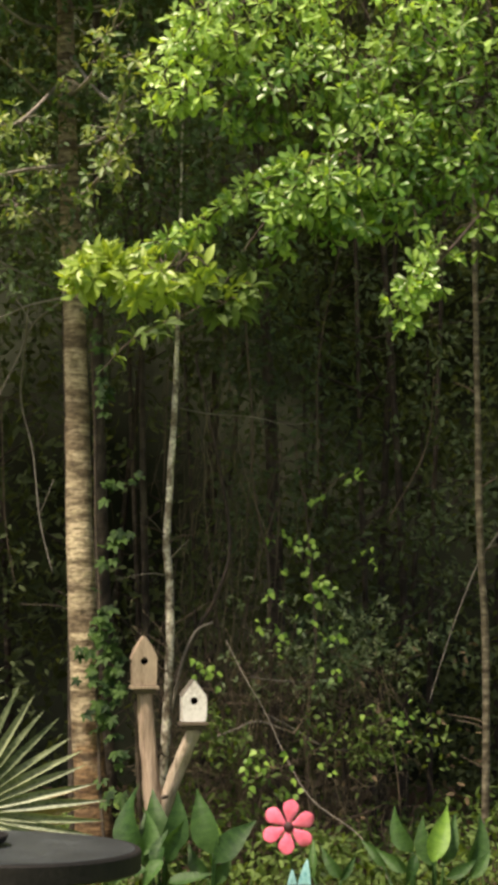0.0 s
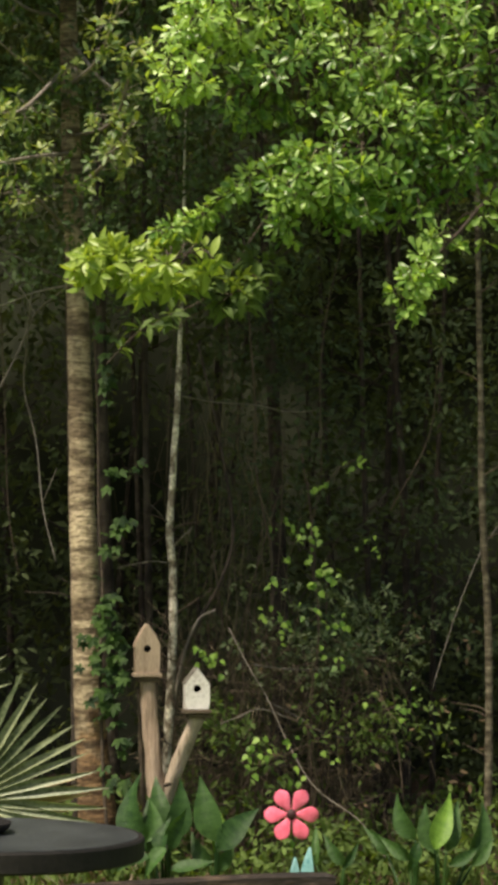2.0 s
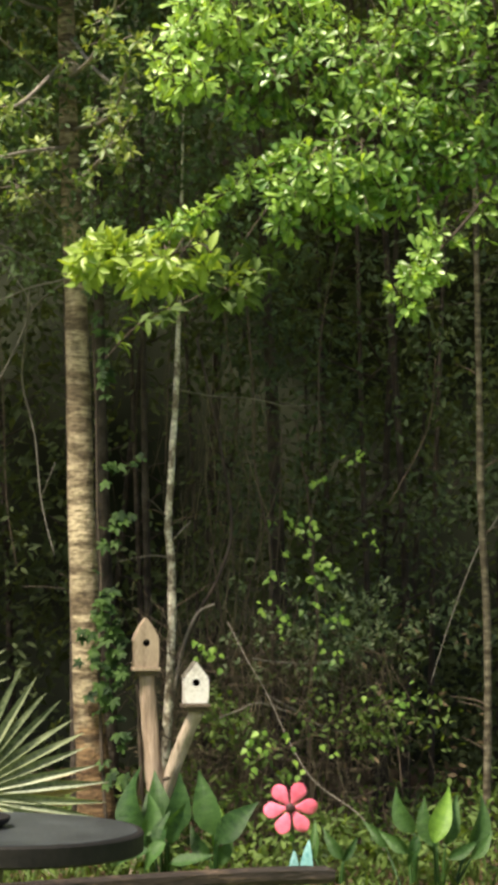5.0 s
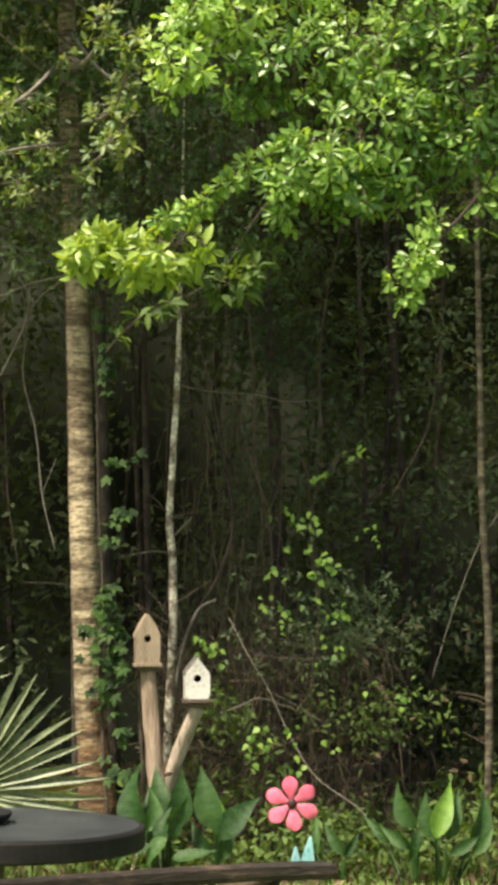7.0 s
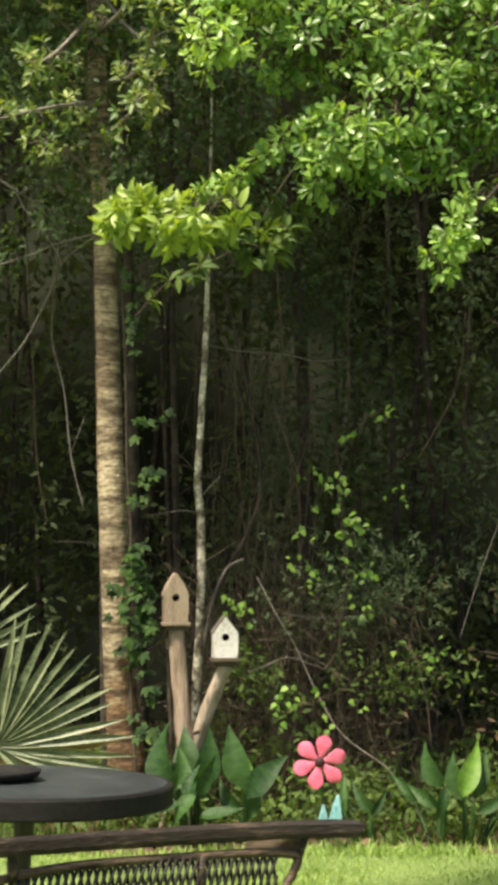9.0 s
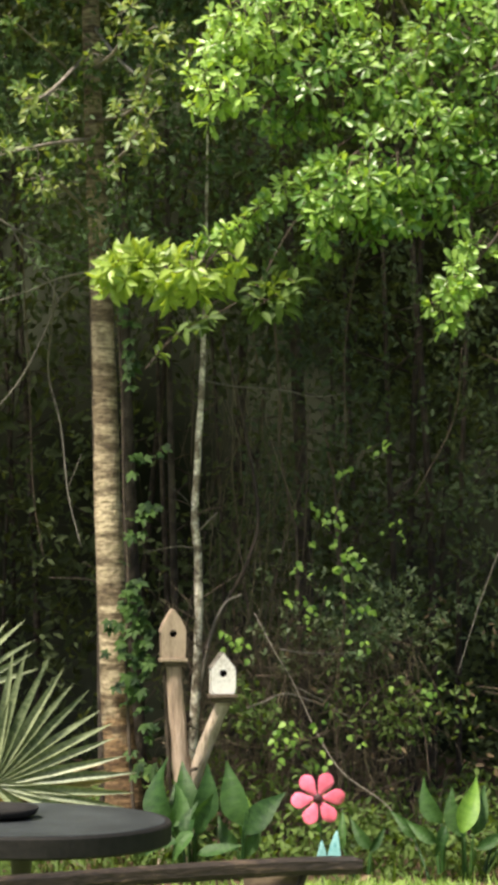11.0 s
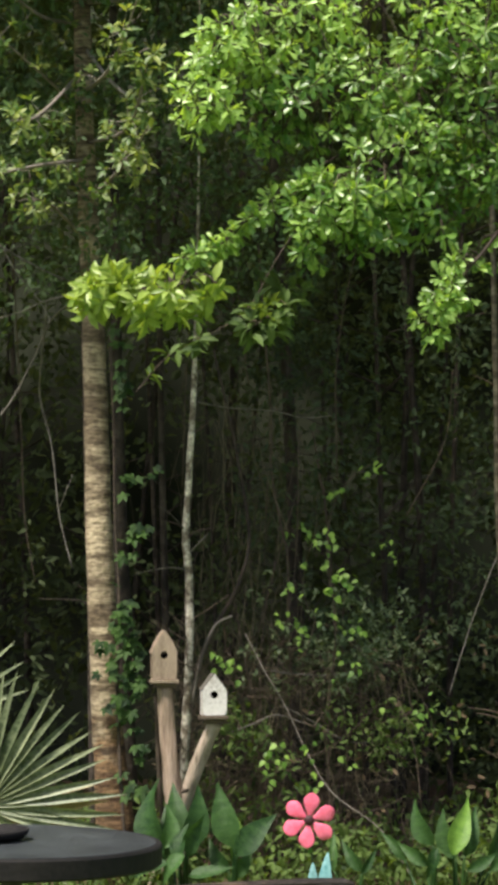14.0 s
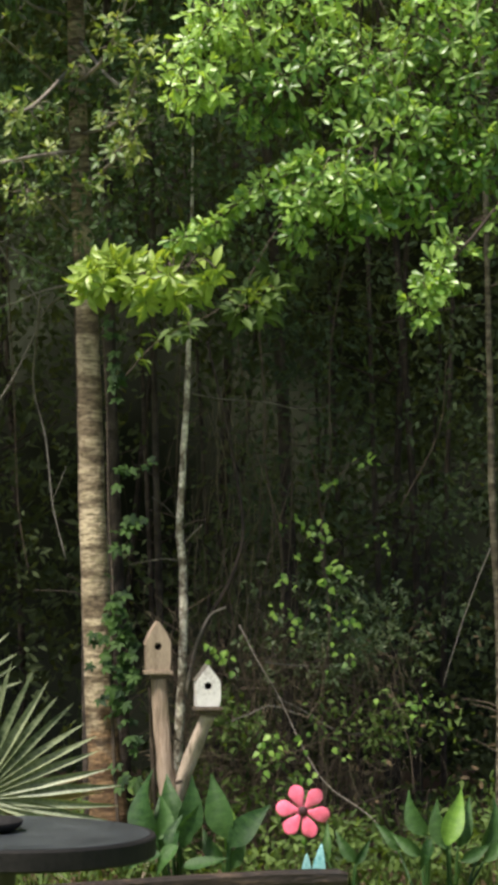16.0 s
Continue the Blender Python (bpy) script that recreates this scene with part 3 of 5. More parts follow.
def stems():
    """Bare vines and sticks of the thicket: path, thickness at both ends, pale or brown."""
    for points, radii, mat, name, label in (
            ([V(-1.087, 11.100, 3.318), V(-1.128, 11.300, 3.056), V(-1.163, 11.500, 2.814), V(-1.091, 11.500, 2.513), V(-1.037, 11.400, 2.109), V(-0.951, 11.300, 1.794)], (0.007, 0.004), GREY_TWIG, "hanging_vine", "pale bare vine hanging beside the trunk"),
            ([V(-1.273, 11.020, 3.580), V(-1.317, 11.600, 3.265), V(-1.324, 11.900, 2.858), V(-1.314, 12.000, 2.312), V(-1.292, 12.000, 2.034), V(-1.235, 12.000, 1.723)], (0.004, 0.003), TWIG, "hanging_vine", "thin grey vine in the shade"),
            ([V(0.135, 11.900, 3.798), V(0.180, 11.900, 3.136), V(0.210, 11.900, 2.720), V(0.210, 11.900, 2.374), V(0.278, 11.900, 1.996), V(0.309, 11.900, 1.721), V(0.337, 11.900, -0.147)], (0.006, 0.007), TWIG, "hanging_vine", "thin brown vine hanging down the thicket"),
            ([V(0.481, 12.400, 2.697), V(0.534, 12.400, 2.337), V(0.569, 12.400, 2.086), V(0.705, 12.400, -0.218)], (0.006, 0.007), TWIG, "hanging_vine", "thin brown vine hanging down the thicket"),
            ([V(0.045, 11.200, 1.415), V(0.156, 11.100, 1.200), V(0.261, 11.100, 1.025), V(0.391, 11.000, 0.747), V(0.528, 10.900, 0.537), V(0.770, 10.800, 0.362), V(0.919, 10.750, 0.139), V(0.990, 10.700, 0.030)], (0.0022, 0.0036), PALE_TWIG, "fallen_stick", "long pale dead stick leaning through the brush"),
            ([V(-0.334, 11.500, 1.022), V(-0.235, 11.500, 1.220), V(-0.129, 11.500, 1.451), V(-0.003, 11.500, 1.682), V(0.070, 11.600, 1.984), V(-0.003, 11.800, 2.504), V(-0.143, 12.000, 3.149)], (0.016, 0.008), TWIG, "leaning_branch", "brown branch leaning beside the sapling"),
            ([V(-0.363, 11.400, 0.507), V(-0.226, 11.400, 1.206), V(-0.135, 11.400, 1.452), V(-0.030, 11.400, 1.517)], (0.012, 0.006), PALE_TWIG, "leaning_branch", "bare pale branch leaning beside the sapling"),
            ([V(-1.509, 11.000, 3.725), V(-1.284, 11.000, 3.579), V(-1.059, 11.000, 3.460), V(-0.883, 11.000, 3.386)], (0.009, 0.005), GREY_TWIG, "bare_branch", "bare pale branch reaching from the trunk"),
            ([V(-1.532, 11.200, 3.180), V(-1.240, 11.200, 3.272), V(-1.084, 11.100, 3.321), V(-0.866, 11.000, 3.353)], (0.004, 0.007), GREY_TWIG, "bare_branch", "bare pale branch reaching from the trunk"),
            ([V(-1.507, 11.300, 2.529), V(-1.313, 11.300, 2.759), V(-1.167, 11.300, 3.039), V(-1.070, 11.200, 3.222), V(-0.882, 11.000, 3.337)], (0.004, 0.007), GREY_TWIG, "bare_branch", "bare pale branch reaching from the trunk"),
            ([V(-1.332, 11.000, 3.612), V(-1.251, 11.000, 3.466), V(-1.148, 11.000, 3.344)], (0.005, 0.003), GREY_TWIG, "bare_branch", "bare pale branch reaching from the trunk"),
            ([V(-1.148, 11.000, 3.344), V(-1.096, 11.000, 3.267), V(-1.051, 11.000, 3.176)], (0.005, 0.003), GREY_TWIG, "bare_branch", "short bare twig beside the trunk"),
            ([V(-1.316, 11.000, 3.579), V(-1.177, 10.900, 3.609), V(-1.066, 10.900, 3.545)], (0.004, 0.002), GREY_TWIG, "bare_branch", "short bare twig beside the trunk"),
            ([V(-1.037, 11.400, 2.142), V(-0.989, 11.300, 2.235), V(-0.951, 11.300, 2.333)], (0.003, 0.002), GREY_TWIG, "bare_branch", "short bare twig beside the trunk"),
            ([V(-0.277, 11.300, 1.875), V(-0.223, 11.200, 1.931), V(-0.165, 11.200, 1.986)], (0.005, 0.002), GREY_TWIG, "bare_branch", "short bare twig on the sapling"),
            ([V(-0.303, 11.300, 2.012), V(-0.375, 11.200, 2.092), V(-0.456, 11.200, 2.148)], (0.005, 0.002), GREY_TWIG, "bare_branch", "short bare twig on the sapling"),
            ([V(-0.280, 11.300, 1.778), V(-0.391, 11.200, 1.792), V(-0.573, 11.100, 1.758)], (0.005, 0.002), GREY_TWIG, "bare_branch", "short bare twig on the sapling"),
            ([V(-0.228, 11.400, 2.763), V(-0.054, 11.600, 2.751), V(0.219, 11.800, 2.751), V(0.410, 11.900, 2.720), V(0.610, 12.100, 2.753)], (0.005, 0.003), GREY_TWIG, "bare_branch", "level bare branch in the thicket"),
            ([V(0.192, 11.300, 1.203), V(0.289, 11.300, 1.187), V(0.500, 11.300, 1.174), V(0.652, 11.400, 1.190)], (0.005, 0.003), GREY_TWIG, "bare_branch", "level bare branch in the thicket"),
            ([V(0.256, 11.300, 0.999), V(0.418, 11.300, 0.918), V(0.607, 11.200, 0.812), V(0.775, 11.300, 0.789)], (0.005, 0.003), GREY_TWIG, "bare_branch", "bare branch tangled in the brush"),
            ([V(-0.035, 11.200, 0.860), V(0.093, 11.200, 0.908), V(0.222, 11.200, 0.956), V(0.383, 11.200, 0.908)], (0.005, 0.003), GREY_TWIG, "bare_branch", "bare branch tangled in the brush"),
            ([V(1.628, 11.300, 2.039), V(1.483, 11.200, 1.840), V(1.351, 11.200, 1.518), V(1.269, 11.200, 1.277), V(1.203, 11.200, 1.068)], (0.004, 0.002), GREY_TWIG, "hanging_vine", "pale bare vine beside the slim tree")):
        bm = bmesh.new()
        tube(bm, points, radii, 7, 6, 0.25, len(points))
        whole(name, bm, mat, label, "vine" if "vine" in name else "branch", at=points[-1])
    # the brown tangle behind the bird boxes
    rng = random.Random(8)
    t = thing("bramble_tangle", V(0.3, 11.6, 0), "tangle of bare brown canes and twigs in the thicket", "brambles")

    def cane(points, radii):
        bm = bmesh.new()
        tube(bm, points, radii, 5, 4)
        part("cane", bm, TWIG, t)

    for k in range(17):
        x, y = rng.gauss(0.02, 0.22), rng.uniform(11.5, 12.3)
        z = rng.uniform(1.2, 2.7)
        cane([V(x + rng.gauss(0, .1), y, z), V(x + rng.gauss(0, .08), y, z * 0.66), V(x + rng.gauss(0, .12), y - .1, z * 0.3), V(x + rng.gauss(0, .2), y - .2, 0)],
             [rng.uniform(0.002, 0.005), 0.005])
    for k in range(95):
        p = V(rng.uniform(-0.4, 1.0), rng.uniform(11.2, 12.1), rng.uniform(0.15, 1.25))
        w = rand_way(rng)
        w.y *= 0.3
        s = rng.uniform(0.12, 0.4)
        cane([p - w * s, p + rand_way(rng) * 0.06, p + w * s], [0.0045, 0.002])
    for k in range(11):
        x, y, z = rng.uniform(-0.4, 2.2), rng.uniform(11.6, 13.2), rng.uniform(0.2, 5)
        w = Vector((rng.gauss(0, 0.5), 0, 1)).normalized() * rng.uniform(0.3, 0.9)
        cane([V(x, y, z) - w, V(x, y, z) + rand_way(rng) * 0.12, V(x, y, z) + w], [0.005, 0.0025])


# ---- trees at the edge ----
def main_tree():
    foot = V(-0.669, 11.000, -0.012)
    foot.z = 0
    t = thing("edge_tree", foot, "straight young tree with pale ringed bark and climbing creeper", "tree")
    bm = bmesh.new()
    tube(bm, [V(foot.x, 11.0, -0.1), V(-0.683, 11.000, 0.324), V(-0.726, 11.000, 0.920), V(-0.768, 11.000, 1.803), V(-0.789, 11.000, 2.440), V(-0.818, 11.000, 3.305), V(-0.864, 11.000, 4.250), V(-0.884, 11.000, 5.066), V(-0.901, 11.000, 6.081)],
         [0.122, 0.106, 0.086, 0.076, 0.070, 0.063, 0.053, 0.047, 0.038], 20, 10, 0.10, 1)
    part("trunk", bm, MAIN_BARK, t)
    rng = random.Random(31)
    # sprays of small leaves on thin limbs round the upper trunk
    leaves, near = [], []
    limbs = bmesh.new()
    for a, b, c in ((V(-0.855, 11.000, 4.374), V(-1.026, 10.600, 4.459), V(-1.270, 10.300, 4.622)), (V(-0.838, 11.000, 4.211), V(-0.552, 9.900, 4.033), V(-0.398, 9.000, 4.180)),
                    (V(-0.854, 11.000, 4.113), V(-1.024, 10.000, 3.851), V(-1.237, 9.200, 3.599)), (V(-0.871, 11.000, 4.504), V(-0.640, 9.900, 4.355), V(-0.451, 9.000, 4.448)),
                    (V(-0.837, 11.000, 3.886), V(-0.580, 9.900, 3.828), V(-0.415, 9.100, 3.832)), (V(-0.867, 11.000, 4.896), V(-1.090, 10.600, 4.837), V(-1.315, 10.400, 4.992)),
                    (V(-0.836, 11.000, 3.628), V(-1.022, 10.600, 3.770), V(-1.166, 10.500, 3.780)), (V(-0.872, 11.000, 4.634), V(-1.015, 9.900, 4.091), V(-1.066, 9.100, 3.859)),
                    (V(-0.866, 11.000, 4.765), V(-0.617, 10.500, 4.370), V(-0.344, 10.600, 4.302)), (V(-0.867, 11.000, 5.027), V(-0.562, 10.600, 4.932), V(-0.190, 10.600, 5.058))):
        tube(limbs, [a, b, c], [0.012, 0.009, 0.003], 6, 6, 0.2)
        line = bend([a, b, c], 14)
        for q in line[6:]:
            for _ in range(rng.choice((0, 0, 1, 3))):
                tip = q + rand_way(rng) * rng.uniform(0.03, 0.15)
                tube(limbs, [q, (q + tip) / 2 + rand_way(rng) * 0.015, tip], [0.003, 0.0015], 3, 2)
                leaves += rosette(rng, tip, (tip - q + Vector((0, -.05, .02))).normalized(), rng.randint(4, 7), 0.058)
    part("limb", limbs, PALE_TWIG, t)
    ob = strewn("foliage", OVAL, leaves, SPRAY_LEAF, t, foot)
    tagged(ob, "small yellow-green leaves", kind="stuff")
    # creeper up the shaded side
    cr = thing("creeper", V(-0.607, 10.850, 0.009), "green five-leaved creeper climbing the tree trunk", "creeper")
    cr.location.z = 0
    bm = bmesh.new()
    line = [V(-0.593, 10.860, 0.032), V(-0.639, 10.880, 0.554), V(-0.667, 10.900, 1.175), V(-0.657, 10.920, 1.613), V(-0.682, 10.930, 2.054), V(-0.694, 10.940, 2.625), V(-0.721, 10.940, 3.136)]
    tube(bm, line, [0.011, 0.009, 0.005], 6, 6, 0.3)
    part("stem", bm, TWIG, cr)
    spots = []
    path = bend(line, 22)
    for q in path:
        # thick about breast height and at the foot, in loose tufts above
        want = 1.9 if 0.85 < q.z < 1.5 else 0.3 if q.z < 0.7 else 1.5 * max(0.0, noise.noise(V(0, 0, q.z * 3.1)) + 0.22)
        for _ in range(int(want + rng.random())):
            spots.append(q + V(rng.gauss(0.055, 0.055), rng.uniform(-0.10, 0.02), rng.gauss(0, 0.03)))
    for a in (V(-0.602, 10.900, 2.289), V(-0.478, 10.950, 2.334), V(-0.563, 10.900, 1.983), V(-0.477, 10.950, 1.976), V(-0.549, 10.700, 0.601), V(-0.486, 10.800, 0.731), V(-0.554, 10.800, 0.777), V(-0.733, 10.800, 1.178), V(-0.733, 10.800, 1.364)):
        spots += [a + rand_way(rng) * 0.04 for _ in range(3)]
    spots = [p for p in spots if p.x < -0.50 or p.z > 1.5]
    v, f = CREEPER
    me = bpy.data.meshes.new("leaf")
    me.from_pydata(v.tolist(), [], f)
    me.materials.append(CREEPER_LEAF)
    me.shade_smooth()
    for p in spots:
        ob = new("leaf", me)
        ob.parent = cr
        m = lie(p, Vector((rng.gauss(0, 0.6), -0.4, rng.uniform(-1, 0.1))), Vector((0, -1, 0.6)) + rand_way(rng) * 0.5, rng.uniform(0.045, 0.078))
        ob.matrix_local = Matrix.Translation(-cr.location) @ m


def slim_trees():
    for name_points, radii, mat, label, seed in (
            ([V(-0.310, 11.300, -0.055), V(-0.308, 11.300, 0.580), V(-0.286, 11.300, 1.096), V(-0.273, 11.300, 1.485), V(-0.283, 11.300, 1.810), V(-0.297, 11.300, 1.973), V(-0.278, 11.300, 2.333), V(-0.252, 11.300, 2.792), V(-0.239, 11.300, 3.188), V(-0.221, 11.300, 3.950), V(-0.209, 11.300, 5.290), V(-0.203, 11.300, 6.068)],
             [0.026, 0.025, 0.024, 0.022, 0.019, 0.014, 0.006, 0.004], LICHEN_BARK, "slim sapling with grey lichen-spotted bark", 3),
            ([V(1.513, 11.200, -0.041), V(1.518, 11.200, 0.525), V(1.527, 11.200, 0.914), V(1.525, 11.200, 1.486), V(1.500, 11.200, 2.034), V(1.495, 11.200, 2.651), V(1.490, 11.200, 3.272), V(1.483, 11.200, 4.094), V(1.481, 11.200, 6.028)],
             [0.024, 0.023, 0.022, 0.019, 0.016, 0.012], BROWN_BARK, "slim tree with mottled brown bark", 4),
            # this dark trunk also fills in the pale tree's shaded right side
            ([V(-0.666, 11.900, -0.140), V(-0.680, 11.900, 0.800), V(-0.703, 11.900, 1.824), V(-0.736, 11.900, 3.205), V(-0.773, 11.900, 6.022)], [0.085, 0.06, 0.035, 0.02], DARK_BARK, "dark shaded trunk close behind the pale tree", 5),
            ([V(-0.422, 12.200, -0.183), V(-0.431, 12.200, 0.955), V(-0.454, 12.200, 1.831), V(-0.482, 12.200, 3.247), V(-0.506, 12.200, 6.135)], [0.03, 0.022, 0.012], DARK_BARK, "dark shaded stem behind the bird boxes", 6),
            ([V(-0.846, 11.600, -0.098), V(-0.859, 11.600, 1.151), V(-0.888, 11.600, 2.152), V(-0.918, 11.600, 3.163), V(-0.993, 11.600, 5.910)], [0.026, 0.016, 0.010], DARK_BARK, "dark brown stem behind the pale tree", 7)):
        base = name_points[0].copy()
        base.z = 0
        t = thing("slim_tree", base, label, "tree", "trees at the edge of the woods")
        bm = bmesh.new()
        tube(bm, [V(base.x, base.y, -0.08)] + name_points[1:], radii, 12, 8, 0.22, seed)
        part("trunk", bm, mat, t)
        rng = random.Random(40 + seed)
        for k in range(7):
            bm = bmesh.new()
            n_at = 1 + k % (len(name_points) - 3)
            q = name_points[n_at].lerp(name_points[n_at + 1], rng.random())
            s = rng.choice((-1, 1))
            tube(bm, [q, q + V(s * 0.07, -0.02, 0.04), q + V(s * rng.uniform(0.12, 0.3), -0.05, rng.uniform(0.05, 0.2))], [0.006, 0.002], 5, 4)
            part("twig", bm, mat if seed > 4 else TWIG, t)


# ---- the oak that overhangs the yard ----
def oak():
    base = V(3.1, 9.4, 0)
    t = thing("oak_tree", base, "spreading oak with glossy green leaves over the yard", "tree")
    bm = bmesh.new()
    tube(bm, [V(3.1, 9.4, -0.1), V(3.05, 9.3, 1.6), V(2.9, 9.1, 3.4), V(2.6, 8.9, 5.0), V(2.3, 8.8, 6.6)], [0.2, 0.16, 0.14, 0.11, 0.06], 14, 6, 0.15, 9)
    part("trunk", bm, DARK_BARK, t)
    rng = random.Random(51)
    side = random.Random(52)
    leaf_old, leaf_new, leaf_dim = (bpy.data.meshes.new("leaf") for _ in range(3))
    for me, mat in ((leaf_old, OAK_LEAF), (leaf_new, YOUNG_LEAF), (leaf_dim, LOW_LEAF)):
        v, f = OBOVATE if mat is OAK_LEAF else LANCE
        me.from_pydata(v.tolist(), [], f)
        me.materials.append(mat)
        me.shade_smooth()
    # each bough: where it springs, its line, how far its sprays reach, how many, leaf size, its leaves
    boughs = (
        ("right_low", V(2.75, 9.0, 4.1), [V(1.307, 8.300, 3.680), V(1.212, 8.150, 3.329), V(1.046, 8.000, 3.085), V(0.890, 7.950, 2.900), V(0.770, 7.900, 2.735)], 0.14, 115, 0.060, leaf_old),
        ("right_high", V(2.7, 8.95, 4.6), [V(1.259, 8.300, 3.779), V(0.849, 8.100, 3.581), V(0.600, 8.000, 3.391), V(0.370, 7.900, 3.260), V(0.330, 7.900, 3.120)], 0.24, 360, 0.062, leaf_old),
        ("lower", V(2.65, 8.95, 4.4), [V(1.306, 8.300, 3.582), V(0.942, 8.100, 3.330), V(0.690, 8.000, 3.221), V(0.480, 7.950, 3.157), V(0.320, 7.900, 3.065)], 0.19, 240, 0.062, leaf_old),
        ("middle", V(2.6, 8.9, 4.9), [V(1.103, 8.200, 4.044), V(0.708, 8.100, 3.821), V(0.372, 8.000, 3.698), V(0.067, 7.900, 3.578)], 0.26, 390, 0.062, leaf_old),
        ("top", V(2.5, 8.9, 5.2), [V(1.248, 8.200, 4.264), V(0.758, 8.100, 4.183), V(0.373, 8.000, 4.102), V(-0.025, 7.900, 3.953), V(-0.150, 7.800, 3.598)], 0.26, 430, 0.062, leaf_old),
        ("reaching", V(2.6, 8.9, 4.7), [V(0.763, 8.200, 3.509), V(0.278, 8.000, 3.332), V(0.090, 7.900, 3.205), V(-0.071, 7.900, 3.065), V(-0.229, 7.800, 2.989)], 0.055, 70, 0.058, leaf_old),
        ("left_tuft", V(2.5, 8.9, 4.8), [V(0.434, 8.300, 3.509), V(0.068, 8.100, 3.223), V(-0.100, 7.800, 2.965), V(-0.300, 7.700, 2.894), V(-0.520, 7.700, 2.893)], 0.18, 150, 0.086, leaf_new),
        ("tail", V(2.5, 8.9, 4.7), [V(0.560, 8.400, 3.420), V(0.270, 8.200, 3.060), V(0.110, 7.950, 2.855), V(-0.010, 7.850, 2.750)], 0.11, 40, 0.080, leaf_dim),
        ("hanging", V(2.5, 8.9, 4.75), [V(0.499, 8.600, 3.554), V(0.196, 8.500, 3.230), V(0.022, 8.400, 2.939), V(-0.099, 8.300, 2.826), V(-0.336, 8.200, 2.691), V(-0.472, 8.100, 2.535)], 0.06, 18, 0.075, leaf_dim),
    )
    made = {}
    for name, pivot, line, reach, count, size, me in boughs:
        o = pivot - base
        limb = bmesh.new()
        path = bend([pivot] + line, 10)
        thick = 0.5 if name == "reaching" else 0.3 if me is not leaf_old else 1.0
        tube(limb, [pivot] + line, [0.026 * thick, 0.013 * thick, 0.009 * thick, 0.006 * thick, 0.003], 7, 10, 0.15)
        leaves = []
        start = 31 if name == "left_tuft" else 24 if name == "tail" else 9
        for k in range(count):
            q = path[rng.randint(start, len(path) - 1)]
            far = path.index(q) / len(path)
            off = rand_way(rng) * reach * (1.25 - 0.75 * far ** 2) * rng.uniform(0.15, 1.0) ** 0.7
            off.y *= 1.3
            tip = q + off + V(0, 0, -0.25 * off.length)
            if noise.noise(tip * 4.5) < (-0.02 if name == "left_tuft" else -0.14):
                continue
            tube(limb, [q, (q + tip) / 2 + V(0, 0, 0.25 * off.length), tip], [0.004, 0.0018], 4, 3)
            axis = (off.normalized() + V(0, -0.35, -0.45)).normalized()
            leaves += rosette(rng, tip, axis, rng.randint(5, 9), size, (25, 100) if me is leaf_new else (35, 85), 0.15 if me is leaf_new else 0.7)
        inner = []
        if name in ("right_low", "right_high", "lower"):
            for k in range(70):
                q = path[side.randint(4, 11)]
                off = rand_way(side) * 0.24 * side.uniform(0.2, 1.0)
                tube(limb, [q, q + off * 0.5 + V(0, 0, 0.03), q + off], [0.004, 0.0018], 4, 3)
                inner += rosette(side, q + off, (off.normalized() + V(0, -0.35, -0.45)).normalized(), side.randint(5, 9), size)
        b = new("bough", mesh_of("bough", limb, TWIG, pivot))
        b.parent = t
        b.location = o
        tagged(b, "swaying leafy bough")
        rng.shuffle(leaves)
        single = leaves[:46]
        for m in single:
            ob = new("leaf", me)
            ob.parent = b
            ob.matrix_local = Matrix.Translation(-pivot) @ m
        ob = strewn("foliage", OBOVATE if me is leaf_old else LANCE, leaves[46:] + inner, me.materials[0], b, pivot)
        tagged(ob, kind="stuff")
        made[name] = (b, o, pivot, line[-1])
    return made


